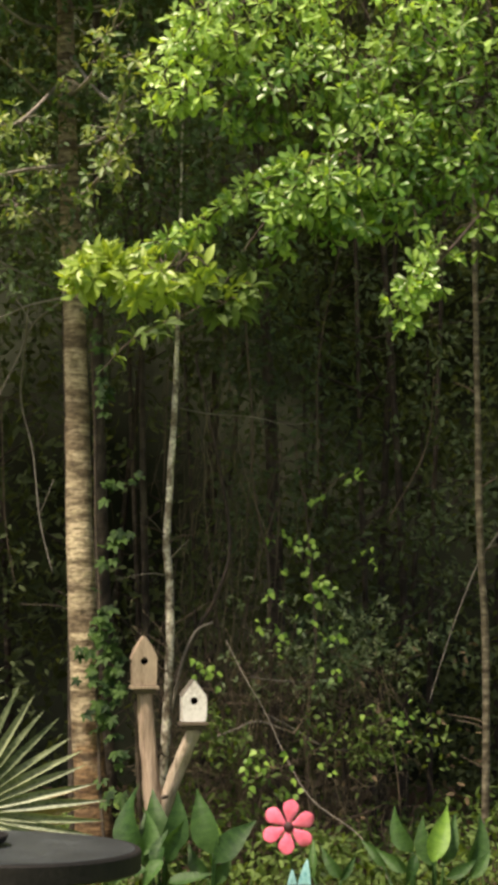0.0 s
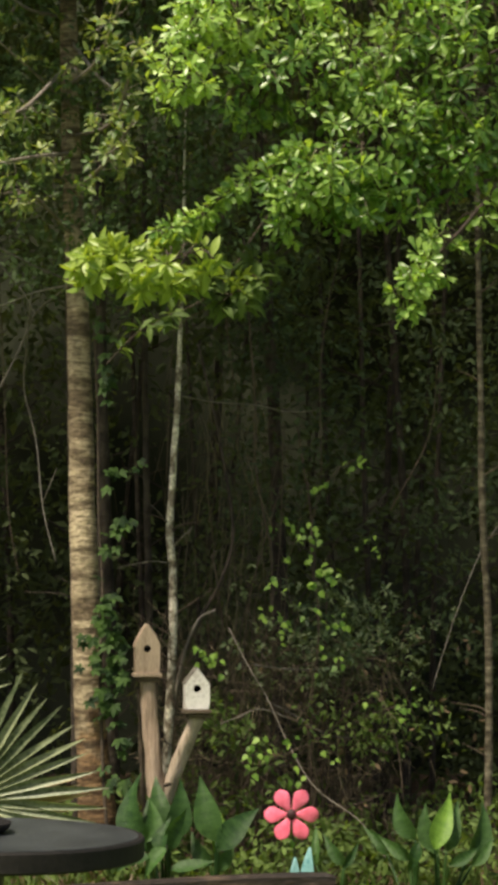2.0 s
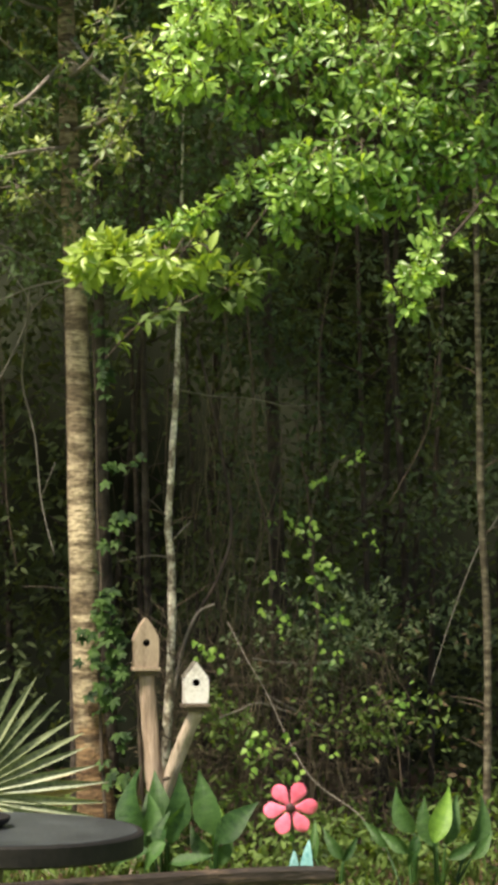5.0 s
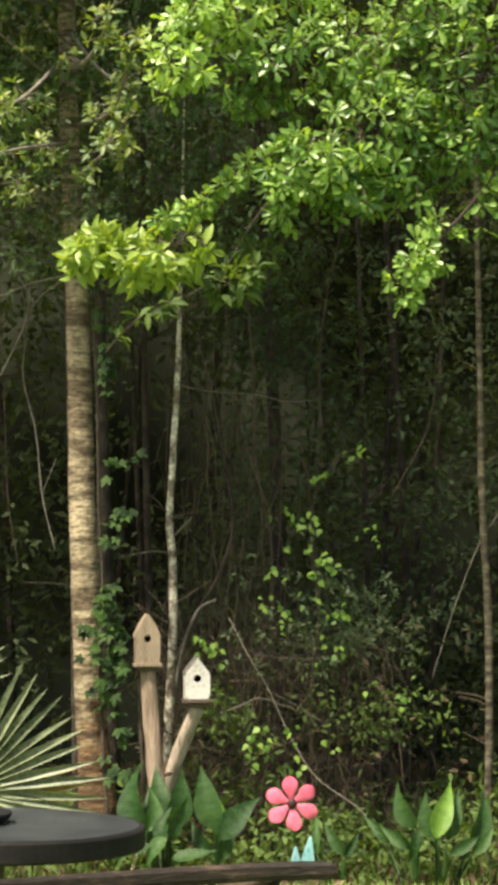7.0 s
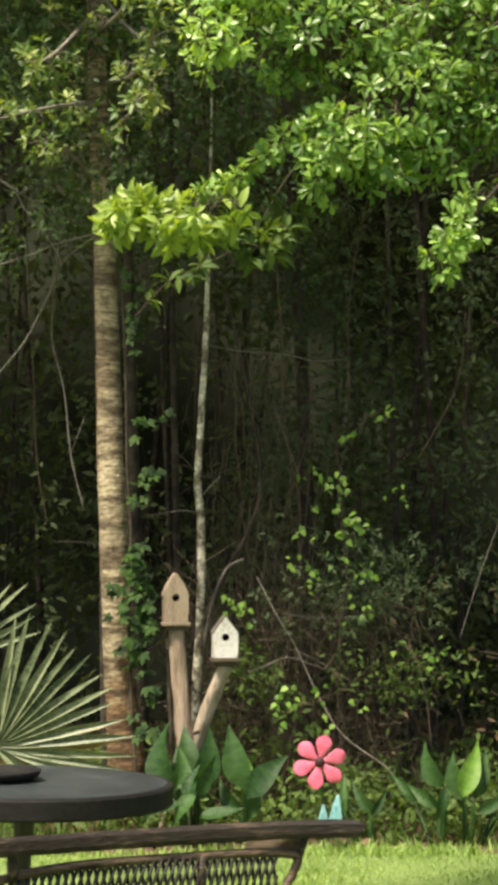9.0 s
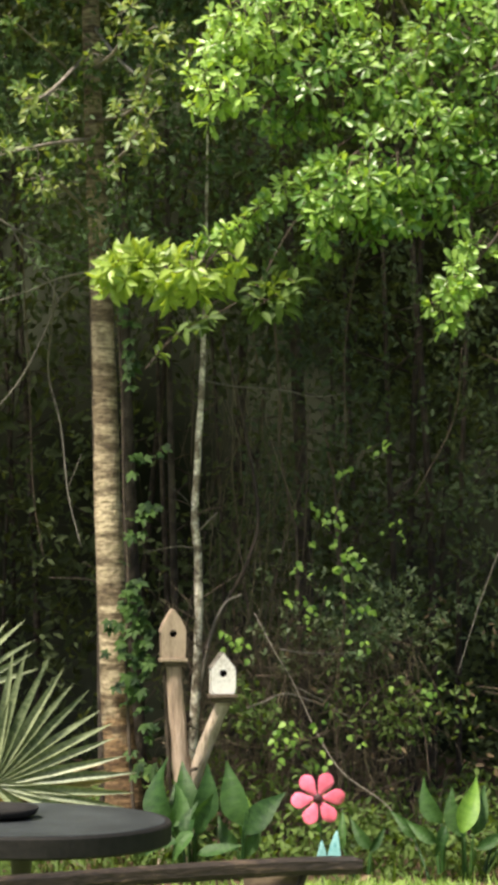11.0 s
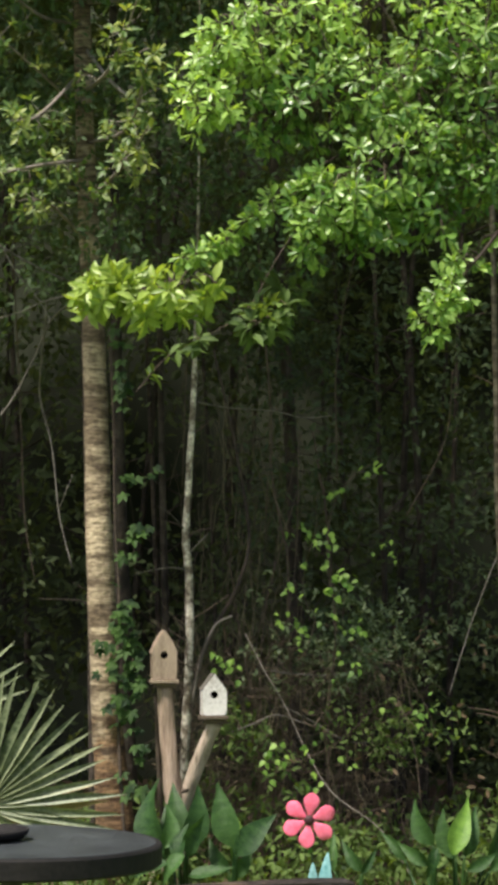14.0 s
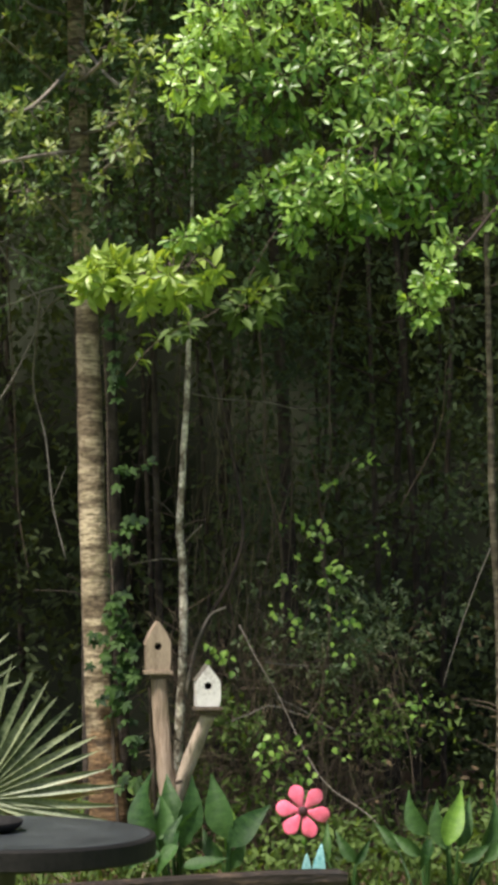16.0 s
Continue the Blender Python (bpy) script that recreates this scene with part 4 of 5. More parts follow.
# ---- planting ----
def heart_vine():
    rng = random.Random(61)
    t = thing("heart_leaf_vine", V(0.550, 11.400, -0.069), "bright green heart-leaved vine climbing through the bush", "vine")
    t.location.z = 0
    line = [V(0.550, 11.400, -0.043), V(0.520, 11.400, 0.831), V(0.568, 11.350, 1.452), V(0.520, 11.350, 1.811), V(0.554, 11.350, 2.139), V(0.686, 11.350, 2.336), V(0.854, 11.400, 2.422)]
    bm = bmesh.new()
    tube(bm, line, [0.006, 0.004, 0.002], 5, 8)
    part("stem", bm, TWIG, t)
    v, f = HEART
    me = bpy.data.meshes.new("leaf")
    me.from_pydata(v.tolist(), [], f)
    me.materials.append(HEART_LEAF)
    me.shade_smooth()
    spots = []
    for q in (V(0.820, 11.300, 2.392), V(0.650, 11.300, 2.300), V(0.568, 11.300, 2.228), V(0.742, 11.300, 2.349), V(0.339, 11.300, 2.012), V(0.404, 11.300, 2.006), V(0.482, 11.200, 2.008), V(0.514, 11.200, 1.953), V(0.540, 11.200, 1.905), V(0.578, 11.200, 1.911), V(0.481, 11.200, 1.873), V(0.371, 11.300, 1.794), V(0.465, 11.200, 1.808), V(0.525, 11.100, 1.710), V(0.598, 11.100, 1.767), V(0.653, 11.100, 1.726), V(0.621, 11.100, 1.694),
              V(0.547, 11.100, 1.662), V(0.509, 11.100, 1.652), V(0.236, 11.100, 1.512), V(0.332, 11.100, 1.502), V(0.508, 11.100, 1.518), V(0.572, 11.100, 1.534), V(0.610, 11.100, 1.486), V(0.636, 11.100, 1.429), V(0.700, 11.100, 1.438), V(0.804, 11.200, 1.866), V(0.853, 11.200, 1.866), V(0.566, 11.000, 1.234), V(0.661, 11.000, 1.218), V(-0.035, 11.000, 1.250), V(-0.092, 11.000, 1.282), V(-0.123, 11.000, 1.297), V(-0.016, 11.000, 1.203),
              V(0.384, 11.200, 1.389), V(0.320, 11.200, 1.679), V(0.198, 10.800, 0.746), V(0.229, 10.800, 0.783), V(0.167, 10.800, 0.700), V(0.369, 10.800, 0.792), V(0.616, 10.800, 0.715), V(0.411, 10.700, 0.632), V(0.818, 11.000, 0.920), V(1.039, 11.000, 1.014), V(1.008, 11.000, 0.982)):
        for _ in range(rng.choice((2, 3, 4, 5))):
            spots.append(q + rand_way(rng) * rng.uniform(0.02, 0.09))
    for p in spots:
        ob = new("leaf", me)
        ob.parent = t
        m = lie(p, Vector((rng.gauss(0, 0.9), -0.3, -0.7)), Vector((0, -0.8, 0.9)) + rand_way(rng) * 0.9, rng.uniform(0.026, 0.047))
        ob.matrix_local = Matrix.Translation(-t.location) @ m


def bush():
    rng = random.Random(71)
    t = thing("shade_bush", V(0.665, 11.700, -0.112), "grey-green small-leaved bush in the thicket", "bush")
    t.location.z = 0
    twigs = bmesh.new()
    leaves = []
    foot = t.location
    for k in range(70):
        tip = V(0.697, 11.600, 1.317) + V(rng.gauss(0, 0.24), rng.uniform(-0.25, 0.25), rng.gauss(0, 0.17))
        tube(twigs, [foot + V(rng.gauss(0, .06), 0, 0), foot.lerp(tip, 0.6) + rand_way(rng) * 0.1, tip], [0.005, 0.0015], 4, 4) if k % 4 == 0 else None
        for _ in range(4):
            leaves += rosette(rng, tip + rand_way(rng) * 0.09, rand_way(rng, 0.1), 5, 0.045)
    part("stem", twigs, TWIG, t)
    tagged(strewn("foliage", OVAL, leaves, BUSH_LEAF, t, foot), kind="stuff")


def rng_wave(p):
    """How strongly a leaf is cupped, by its place."""
    return 0.8 + 0.9 * noise.noise(p * 9)


def canna(name, foot, leaves, label, group="canna clumps"):
    """A clump: each leaf is (tip, start of the blade, way it faces, width, fresh)."""
    t = thing(name, foot, label, "plant", group)
    v, f = CANNA
    for tip, start, face, wide, fresh in leaves:
        stalk = bmesh.new()
        tube(stalk, [foot + (start - foot) * 0.05 + V((start.x - foot.x) * 0.4, 0, 0), foot.lerp(start, 0.6) + V((start.x - foot.x) * 0.15, 0, 0), start], [0.010, 0.008, 0.005], 6, 4)
        part("stalk", stalk, CANNA_LEAF, t)
        way = tip - start
        length = way.length
        m = lie(start, way, Vector(face), length)
        me = bpy.data.meshes.new("leaf")
        own = noise.noise_vector(tip * 7.3)
        shaped = []
        for x, y, z in v:
            x, z = x * wide * (0.76 if foot.x > 0.5 else 0.92), z * rng_wave(tip)
            turn = own.x * 1.3 * y
            x, z = x * math.cos(turn) - z * math.sin(turn), x * math.sin(turn) + z * math.cos(turn)
            shaped.append((x + 0.22 * own.y * math.sin(math.pi * y), y, z - 0.30 * (0.5 + own.z) * y ** 3 + 0.012 * math.sin(y * 17 + own.x * 9 + 3 * (x > 0))))
        me.from_pydata(shaped, [], f)
        me.materials.append(FRESH_CANNA if fresh else CANNA_LEAF)
        me.shade_smooth()
        ob = new("leaf", me)
        ob.parent = t
        ob.matrix_local = Matrix.Translation(-foot) @ m
        md = ob.modifiers.new("round", "SUBSURF")
        md.levels = md.render_levels = 1
    return t


def cannas():
    g = lambda p: V(p.x, p.y, 0)
    up, left, right = (0.1, -1, 0.3), (-0.5, -0.9, 0.4), (0.5, -0.8, 0.5)
    canna("canna", g(V(-0.287, 10.450, 0.060)), [
        (V(-0.498, 10.400, 0.648), V(-0.402, 10.400, 0.303), left, 1.5, False), (V(-0.353, 10.350, 0.550), V(-0.393, 10.320, 0.312), (0.2, -1, 0.2), 1.2, False),
        (V(-0.182, 10.420, 0.626), V(-0.271, 10.420, 0.300), right, 1.3, False), (V(-0.282, 10.250, 0.452), V(-0.302, 10.250, 0.263), left, 1.4, False),
        (V(-0.144, 10.280, 0.478), V(-0.262, 10.280, 0.282), right, 1.4, False), (V(-0.551, 10.200, 0.211), V(-0.359, 10.200, 0.254), (0, -0.7, 0.8), 1.2, False),
        (V(-0.415, 10.150, 0.183), V(-0.280, 10.200, 0.303), (-0.2, -0.8, 0.6), 1.4, False), (V(-0.038, 10.200, 0.269), V(-0.260, 10.220, 0.185), (0.1, -0.6, 0.9), 1.0, False),
        (V(-0.334, 10.500, 0.634), V(-0.318, 10.500, 0.320), (0.3, -1, 0.2), 1.3, False), (V(-0.424, 10.500, 0.499), V(-0.348, 10.500, 0.231), left, 1.3, False),
    ], "clump of broad matte green canna leaves in the bed")
    canna("canna", g(V(-0.033, 10.500, 0.053)), [
        (V(-0.099, 10.450, 0.647), V(-0.021, 10.450, 0.303), (-0.35, -1, 0.2), 1.25, False), (V(0.194, 10.400, 0.486), V(-0.009, 10.420, 0.265), (0.3, -0.9, 0.6), 1.35, False),
        (V(-0.003, 10.500, 0.499), V(-0.027, 10.500, 0.231), (0.4, -1, 0.2), 1.0, True), (V(-0.168, 10.500, 0.335), V(-0.048, 10.500, 0.172), left, 1.3, False),
        (V(0.087, 10.500, 0.291), V(-0.018, 10.500, 0.142), right, 1.3, False),
    ], "canna plant with pointed green leaves in the bed")
    canna("canna", g(V(1.161, 10.500, 0.053)), [
        (V(1.233, 10.400, 0.563), V(1.125, 10.380, 0.270), (-0.15, -1, 0.2), 1.35, True), (V(1.296, 10.500, 0.499), V(1.198, 10.500, 0.246), right, 1.3, False),
        (V(1.079, 10.500, 0.499), V(1.153, 10.500, 0.231), left, 1.3, False), (V(1.365, 10.400, 0.288), V(1.201, 10.400, 0.185), right, 1.2, False),
        (V(1.432, 10.550, 0.494), V(1.324, 10.550, 0.225), right, 1.4, False), (V(1.454, 10.500, 0.320), V(1.333, 10.500, 0.172), right, 1.3, False),
    ], "canna plant with one fresh lime-green leaf")
    canna("canna", g(V(1.018, 10.450, 0.060)), [
        (V(0.907, 10.420, 0.543), V(1.025, 10.420, 0.315), left, 1.5, False), (V(0.954, 10.300, 0.163), V(1.036, 10.320, 0.312), (-0.2, -1, 0.4), 1.4, False),
        (V(0.838, 10.500, 0.320), V(1.003, 10.500, 0.201), left, 1.3, False), (V(0.755, 10.600, 0.354), V(0.891, 10.600, 0.219), left, 1.2, False),
    ], "canna plant with drooping green leaves in the bed")
    canna("canna", g(V(0.627, 10.500, 0.053)), [
        (V(0.544, 10.500, 0.335), V(0.657, 10.500, 0.172), left, 1.2, False), (V(0.748, 10.500, 0.291), V(0.651, 10.500, 0.157), right, 1.0, False),
        (V(0.495, 10.550, 0.374), V(0.510, 10.550, 0.165), left, 0.9, False),
    ], "low canna shoots beside the pinwheel")


def fan_palm():
    foot = V(-1.35, 8.3, 0)
    t = thing("fan_palm", foot, "fan palm with stiff grey-green fronds and browned tips", "palm")
    bm = bmesh.new()
    tube(bm, [foot + V(0, 0, -0.05), foot + V(0, 0, 0.25), foot + V(0.02, 0, 0.5)], [0.09, 0.08, 0.05], 12, 3, 0.3)
    part("trunk", bm, DARK_BARK, t, "short fibrous stump")
    rng = random.Random(81)
    v, f = blade([(0, 0.015), (0.2, 0.032), (0.5, 0.036), (0.78, 0.022), (1.0, 0.001)], 0.45, 0.03)
    # hub, way the fan points (degrees up from level, to the right), opening, length, how the fan leans towards the yard
    for hub, mid, half, length, lean in ((V(-1.029, 8.000, 0.768), 24, 66, 0.57, 0.12), (V(-1.277, 8.300, 1.086), 52, 34, 0.47, -0.1), (V(-1.162, 8.100, 0.705), 1, 13, 0.66, 0.3)):
        stalk = bmesh.new()
        tube(stalk, [foot + V(0, 0, 0.4), (foot + hub) / 2 + V(-0.05, 0, 0.2), hub], [0.014, 0.009], 6, 5)
        frond = part("frond", stalk, PALM_LEAF, t)
        n = max(7, int(half / 3.5))
        for k in range(n):
            a = radians(mid + half * (2 * k / (n - 1) - 1) + rng.uniform(-1.5, 1.5))
            way = Vector((math.cos(a), lean * math.sin(k * 0.4) * 0.3 - 0.12, math.sin(a))).normalized()
            s = length * (0.82 + 0.18 * math.cos((k / (n - 1) - 0.5) * 2)) * rng.uniform(0.93, 1.05)
            dry = half < 20 or (a < radians(mid - half * 0.6) and rng.random() < 0.4)
            me = bpy.data.meshes.new("leaflet")
            me.from_pydata(v.tolist(), [], f)
            me.materials.append(DRY_PALM if dry else PALM_LEAF)
            me.shade_smooth()
            ob = new("leaflet", me)
            ob.parent = frond
            ob.matrix_local = Matrix.Translation(-foot) @ lie(hub, way, Vector((rng.uniform(-.35, .35), -1, 0.35 + 0.8 * math.sin(a) - 0.5 * (a < radians(28)) + rng.uniform(-.4, .4))), s)


# ---- things in the yard ----
def bird_box(name, top, foot, wide, tall, arch, wood, roof, label, lean_label, post_mat, post_r):
    """A nest box on a board; top: middle of the board's upper face."""
    deep = wide * 0.9
    t = thing(name, top, label, "birdhouse", "bird boxes on posts")
    # front wall with a real round opening
    n = 28
    hole_c = V(top.x - 0.002, top.y - deep / 2, top.z + tall * 0.50)
    hr = 0.0205
    half = wide / 2
    eave = tall * (0.52 if arch else 0.60)
    outline = []
    for k in range(n):
        a = 2 * math.pi * k / n
        c, s = math.cos(a), math.sin(a)
        # where the ray from the opening leaves the front's outline
        lo, hi = 0.0, 1.0
        for _ in range(30):
            mid = (lo + hi) / 2
            x, z = c * mid, tall * 0.5 + s * mid
            if z > eave:
                f = (z - eave) / (tall - eave)
                lim = half * ((1 - f ** 1.35) if arch else (1 - f))
            else:
                lim = half
            inside = 0 <= z <= tall and abs(x) <= lim
            lo, hi = (mid, hi) if inside else (lo, mid)
        outline.append((c * lo, tall * 0.5 + s * lo))
    bm = bmesh.new()
    y0, y1 = top.y - deep / 2, top.y - deep / 2 + 0.014
    loops = []
    for y in (y0, y1):
        outer = [bm.verts.new((top.x + x, y, top.z + z)) for x, z in outline]
        inner = [bm.verts.new((hole_c.x + hr * math.cos(2 * math.pi * k / n), y, hole_c.z + hr * math.sin(2 * math.pi * k / n))) for k in range(n)]
        loops.append((outer, inner))
    for k in range(n):
        j = (k + 1) % n
        (o0, i0), (o1, i1) = loops
        bm.faces.new((o0[k], o0[j], i0[j], i0[k]))
        bm.faces.new((o1[j], o1[k], i1[k], i1[j]))
        bm.faces.new((o0[j], o0[k], o1[k], o1[j]))
        bm.faces.new((i0[k], i0[j], i1[j], i1[k]))
    part("front_wall", bm, wood, t, smooth=False)
    for s in (-1, 1):
        bm = bmesh.new()
        box(bm, (top.x + s * (half - 0.008), top.y + 0.007, top.z + eave / 2), (0.014, deep - 0.016, eave), bevel=0.002)
        part("side_wall", bm, wood, t, smooth=False)
        bm = bmesh.new()
        line = []
        for k in range(7):
            f = k / 6
            lim = half * ((1 - f ** 1.35) if arch else (1 - f))
            line.append((top.x + s * (lim + 0.003), top.z + eave + (tall - eave) * f + 0.002))
        rows = []
        for y in (y0 + 0.0145, top.y + deep / 2 + 0.012):
            rows.append([[bm.verts.new((x + s * d, y, z + d * 0.8)) for x, z in line] for d in (-0.003, 0.002)])
        for k in range(6):
            (a0, a1), (b0, b1) = rows
            for q in ((a1[k], a1[k + 1], b1[k + 1], b1[k]), (a0[k + 1], a0[k], b0[k], b0[k + 1]), (a0[k], a0[k + 1], a1[k + 1], a1[k]), (b0[k + 1], b0[k], b1[k], b1[k + 1])):
                bm.faces.new(q)
        bmesh.ops.recalc_face_normals(bm, faces=bm.faces)
        part("roof", bm, roof, t, "weathered roof board", smooth=False)
    # near-black back wall: the dark inside the opening is put in its colour
    bm = bmesh.new()
    box(bm, (top.x, top.y + deep / 2 - 0.008, top.z + eave / 2), (wide - 0.034, 0.012, eave - 0.002))
    part("back_wall", bm, HOLE_SHADE, t, smooth=False)
    bm = bmesh.new()
    box(bm, (top.x, top.y - 0.008, top.z - 0.012), (wide * 1.14, deep * 1.2, 0.020), bevel=0.004)
    part("base_board", bm, wood if arch else BOX_DARK, t, smooth=False)
    bm = bmesh.new()
    box(bm, (top.x + 0.006, top.y, top.z - 0.036), (wide * 0.86, deep * 0.9, 0.022), bevel=0.003)
    part("bracket", bm, BOX_DARK, t, smooth=False)
    t.rotation_euler = (0, 0, radians(8))
    # its post
    p = thing("post", foot, lean_label, "post", "posts of the bird boxes")
    bm = bmesh.new()
    head = top + V(0.006, 0, -0.046)
    tube(bm, [foot + V(0, 0, -0.1), foot.lerp(head, 0.45) + V(0.004, 0, 0), foot.lerp(head, 0.8) + V(-0.004, 0, 0), head], [post_r * 1.05, post_r, post_r * 0.96, post_r * 0.9], 16, 9, 0.24, wide * 40)
    part("trunk", bm, post_mat, p)
    return t, p


def bird_boxes():
    f1 = V(-0.321, 10.900, 0)
    a, p = bird_box("birdhouse", V(-0.410, 10.900, 1.172), f1, 0.136, 0.265, True, BOX_WOOD, BOX_WOOD,
                    "bare brown wooden birdhouse with a pointed arch roof", "weathered brown wooden post, slightly leaning", POST_WOOD, 0.048)
    # split slab on the post's shaded side
    bm = bmesh.new()
    tube(bm, [V(-0.384, 10.930, 0.053), V(-0.432, 10.930, 0.581), V(-0.455, 10.930, 1.080)], [0.016, 0.013, 0.009], 7, 6, 0.3)
    part("split_slab", bm, BOX_DARK, p)
    f2 = V(-0.50, 11.02, 0)
    b, p2 = bird_box("birdhouse", V(-0.134, 10.850, 0.976), f2, 0.134, 0.224, False, BOX_WHITE, GREY_TWIG,
                     "whitewashed wooden birdhouse with a steep gable roof", "pale grey wooden post leaning far to one side", GREY_WOOD, 0.042)
    bm = bmesh.new()
    tube(bm, [V(-0.275, 10.800, 0.571), V(-0.289, 10.720, 0.575), V(-0.304, 10.720, 0.572)], [0.009, 0.012, 0.012], 8, 2)
    part("peg", bm, BOX_DARK, p2, "dark wooden peg")


def pinwheel():
    c = V(0.369, 10.300, 0.461)
    foot = V(c.x + 0.03, c.y + 0.03, 0)
    t = thing("garden_pinwheel", foot, "pink metal flower pinwheel on a stake in the bed", "garden pinwheel")
    bm = bmesh.new()
    tube(bm, [foot + V(0, 0, -0.1), foot + V(-0.012, 0, 0.2), V(c.x + 0.002, c.y + 0.03, c.z)], [0.006, 0.006, 0.005], 8, 5)
    part("stake", bm, STAKE, t)
    for tip, start, wide, face in ((V(0.459, 10.280, 0.294), V(0.452, 10.280, 0.100), 1.0, (-0.3, -1, 0.2)), (V(0.391, 10.270, 0.243), V(0.378, 10.270, 0.100), 1.15, (0.25, -1, 0.3))):
        v, f = blade([(0, 0.21), (0.2, 0.20), (0.45, 0.155), (0.7, 0.10), (0.9, 0.045), (1.0, 0.005)], 0.35, 0.1)
        me = bpy.data.meshes.new("metal_leaf")
        me.from_pydata((v * np.array((wide, 1, 1))).tolist(), [], f)
        me.materials.append(TEAL)
        me.shade_smooth()
        ob = new("metal_leaf", me)
        ob.parent = t
        ob.matrix_local = Matrix.Translation(-foot) @ lie(start, tip - start, Vector(face), (tip - start).length)
        tagged(ob, "pale teal painted metal leaf")
        md = ob.modifiers.new("sheet", "SOLIDIFY")
        md.thickness = 0.03
    # small yellow-green bud under the rotor
    bm = bmesh.new()
    bmesh.ops.create_uvsphere(bm, u_segments=10, v_segments=6, radius=0.014, matrix=Matrix.Translation((c.x + 0.004, c.y + 0.012, c.z - 0.155)) @ Matrix.Diagonal((1, 0.7, 1.6, 1)))
    part("bud", bm, FRESH_CANNA, t, "yellow-green bud")
    hub = bmesh.new()
    bmesh.ops.create_uvsphere(hub, u_segments=16, v_segments=8, radius=0.027, matrix=Matrix.Translation((0, -0.012, 0)) @ Matrix.Diagonal((1, 0.6, 1, 1)))
    rotor = new("rotor", mesh_of("rotor", hub, HUB))
    rotor.parent = t
    rotor.location = c - foot
    tagged(rotor, "dark red hub")
    # one cupped petal, rounded at the end, narrow at the hub
    bm = bmesh.new()
    rows = []
    for i in range(9):
        r = 0.014 + 0.124 * i / 8
        f = i / 8
        w = (0.009, 0.013, 0.020, 0.028, 0.036, 0.042, 0.043, 0.037, 0.018)[i]
        rows.append([bm.verts.new((w * s, -0.012 + 0.005 * s * s - 0.010 * math.sin(f * 2.6) + s * 0.008 * f, r + 0.006 * (1 - s * s) * (i == 8))) for s in (-1, -0.6, 0, 0.6, 1)])
    for a, b in zip(rows, rows[1:]):
        for k in range(4):
            bm.faces.new((a[k], a[k + 1], b[k + 1], b[k]))
    me = mesh_of("petal", bm, PINK)
    for k in range(6):
        ob = new("petal", me)
        ob.parent = rotor
        ob.matrix_local = Matrix.Rotation(radians(60 * k), 4, "Y")
        md = ob.modifiers.new("sheet", "SOLIDIFY")
        md.thickness = 0.0015
        md = ob.modifiers.new("round", "SUBSURF")
        md.levels = md.render_levels = 1
    return rotor, c - foot


def round_table():
    c = V(-0.820, 7.09, 0)
    t = thing("patio_table", c, "round slate-grey patio table with a deep dark rim", "table")
    top, r = 0.732, 0.535
    bm = bmesh.new()
    n = 72
    rings = []
    for rr, z in ((0.001, top - 0.004), (r * 0.6, top - 0.004), (r - 0.03, top - 0.004), (r - 0.022, top), (r - 0.006, top), (r, top - 0.008), (r, top - 0.068), (r - 0.008, top - 0.076), (r - 0.03, top - 0.076), (r - 0.03, top - 0.03), (0.001, top - 0.03)):
        rings.append([bm.verts.new((c.x + rr * math.cos(2 * math.pi * k / n), c.y + rr * math.sin(2 * math.pi * k / n), z)) for k in range(n)])
    for a, b in zip(rings[2:], rings[3:]):
        for k in range(n):
            bm.faces.new((a[k], b[k], b[(k + 1) % n], a[(k + 1) % n]))
    bmesh.ops.recalc_face_normals(bm, faces=bm.faces)
    part("rim", bm, RIM_METAL, t, "dark metal rim", smooth=False)
    bm = bmesh.new()
    vs = [bm.verts.new((c.x + (r - 0.024) * math.cos(2 * math.pi * k / n), c.y + (r - 0.024) * math.sin(2 * math.pi * k / n), z)) for z in (top - 0.025, top + 0.002) for k in range(n)]
    bm.faces.new(vs[n:])
    bm.faces.new(vs[:n][::-1])
    for k in range(n):
        bm.faces.new((vs[k], vs[(k + 1) % n], vs[n + (k + 1) % n], vs[n + k]))
    part("tabletop", bm, SLATE, t, "worn slate-grey top", smooth=False)
    bm = bmesh.new()
    tube(bm, [c + V(0, 0, 0.02), c + V(0, 0, 0.36), c + V(0, 0, 0.71)], [0.05, 0.03, 0.03, 0.05], 14, 6)
    part("pedestal", bm, IRON, t)
    for a in (30, 150, 270):
        d = V(math.cos(radians(a)), math.sin(radians(a)), 0)
        bm = bmesh.new()
        tube(bm, [c + V(0, 0, 0.12), c + d * 0.18 + V(0, 0, 0.07), c + d * 0.34 + V(0, 0, 0.012)], [0.022, 0.014], 8, 5)
        part("foot", bm, IRON, t)
    # the lawn lets it lean a little
    t.rotation_euler = (0, radians(1.2), 0)
    # a low round dish left on the top
    d = V(-0.925, 7.10, 0.737)
    dish = thing("dish", d, "low round dark dish lying on the patio table", "dish")
    bm = bmesh.new()
    rings = []
    for rr, z in ((0.001, 0.002), (0.150, 0.002), (0.172, 0.016), (0.178, 0.034), (0.174, 0.036), (0.166, 0.018), (0.148, 0.008), (0.001, 0.008)):
        rings.append([bm.verts.new((d.x + rr * math.cos(2 * math.pi * k / 40), d.y + rr * math.sin(2 * math.pi * k / 40), d.z + z)) for k in range(40)])
    for p, q in zip(rings, rings[1:]):
        for k in range(40):
            bm.faces.new((p[k], q[k], q[(k + 1) % 40], p[(k + 1) % 40]))
    bmesh.ops.recalc_face_normals(bm, faces=bm.faces)
    part("bowl", bm, RIM_METAL, dish)


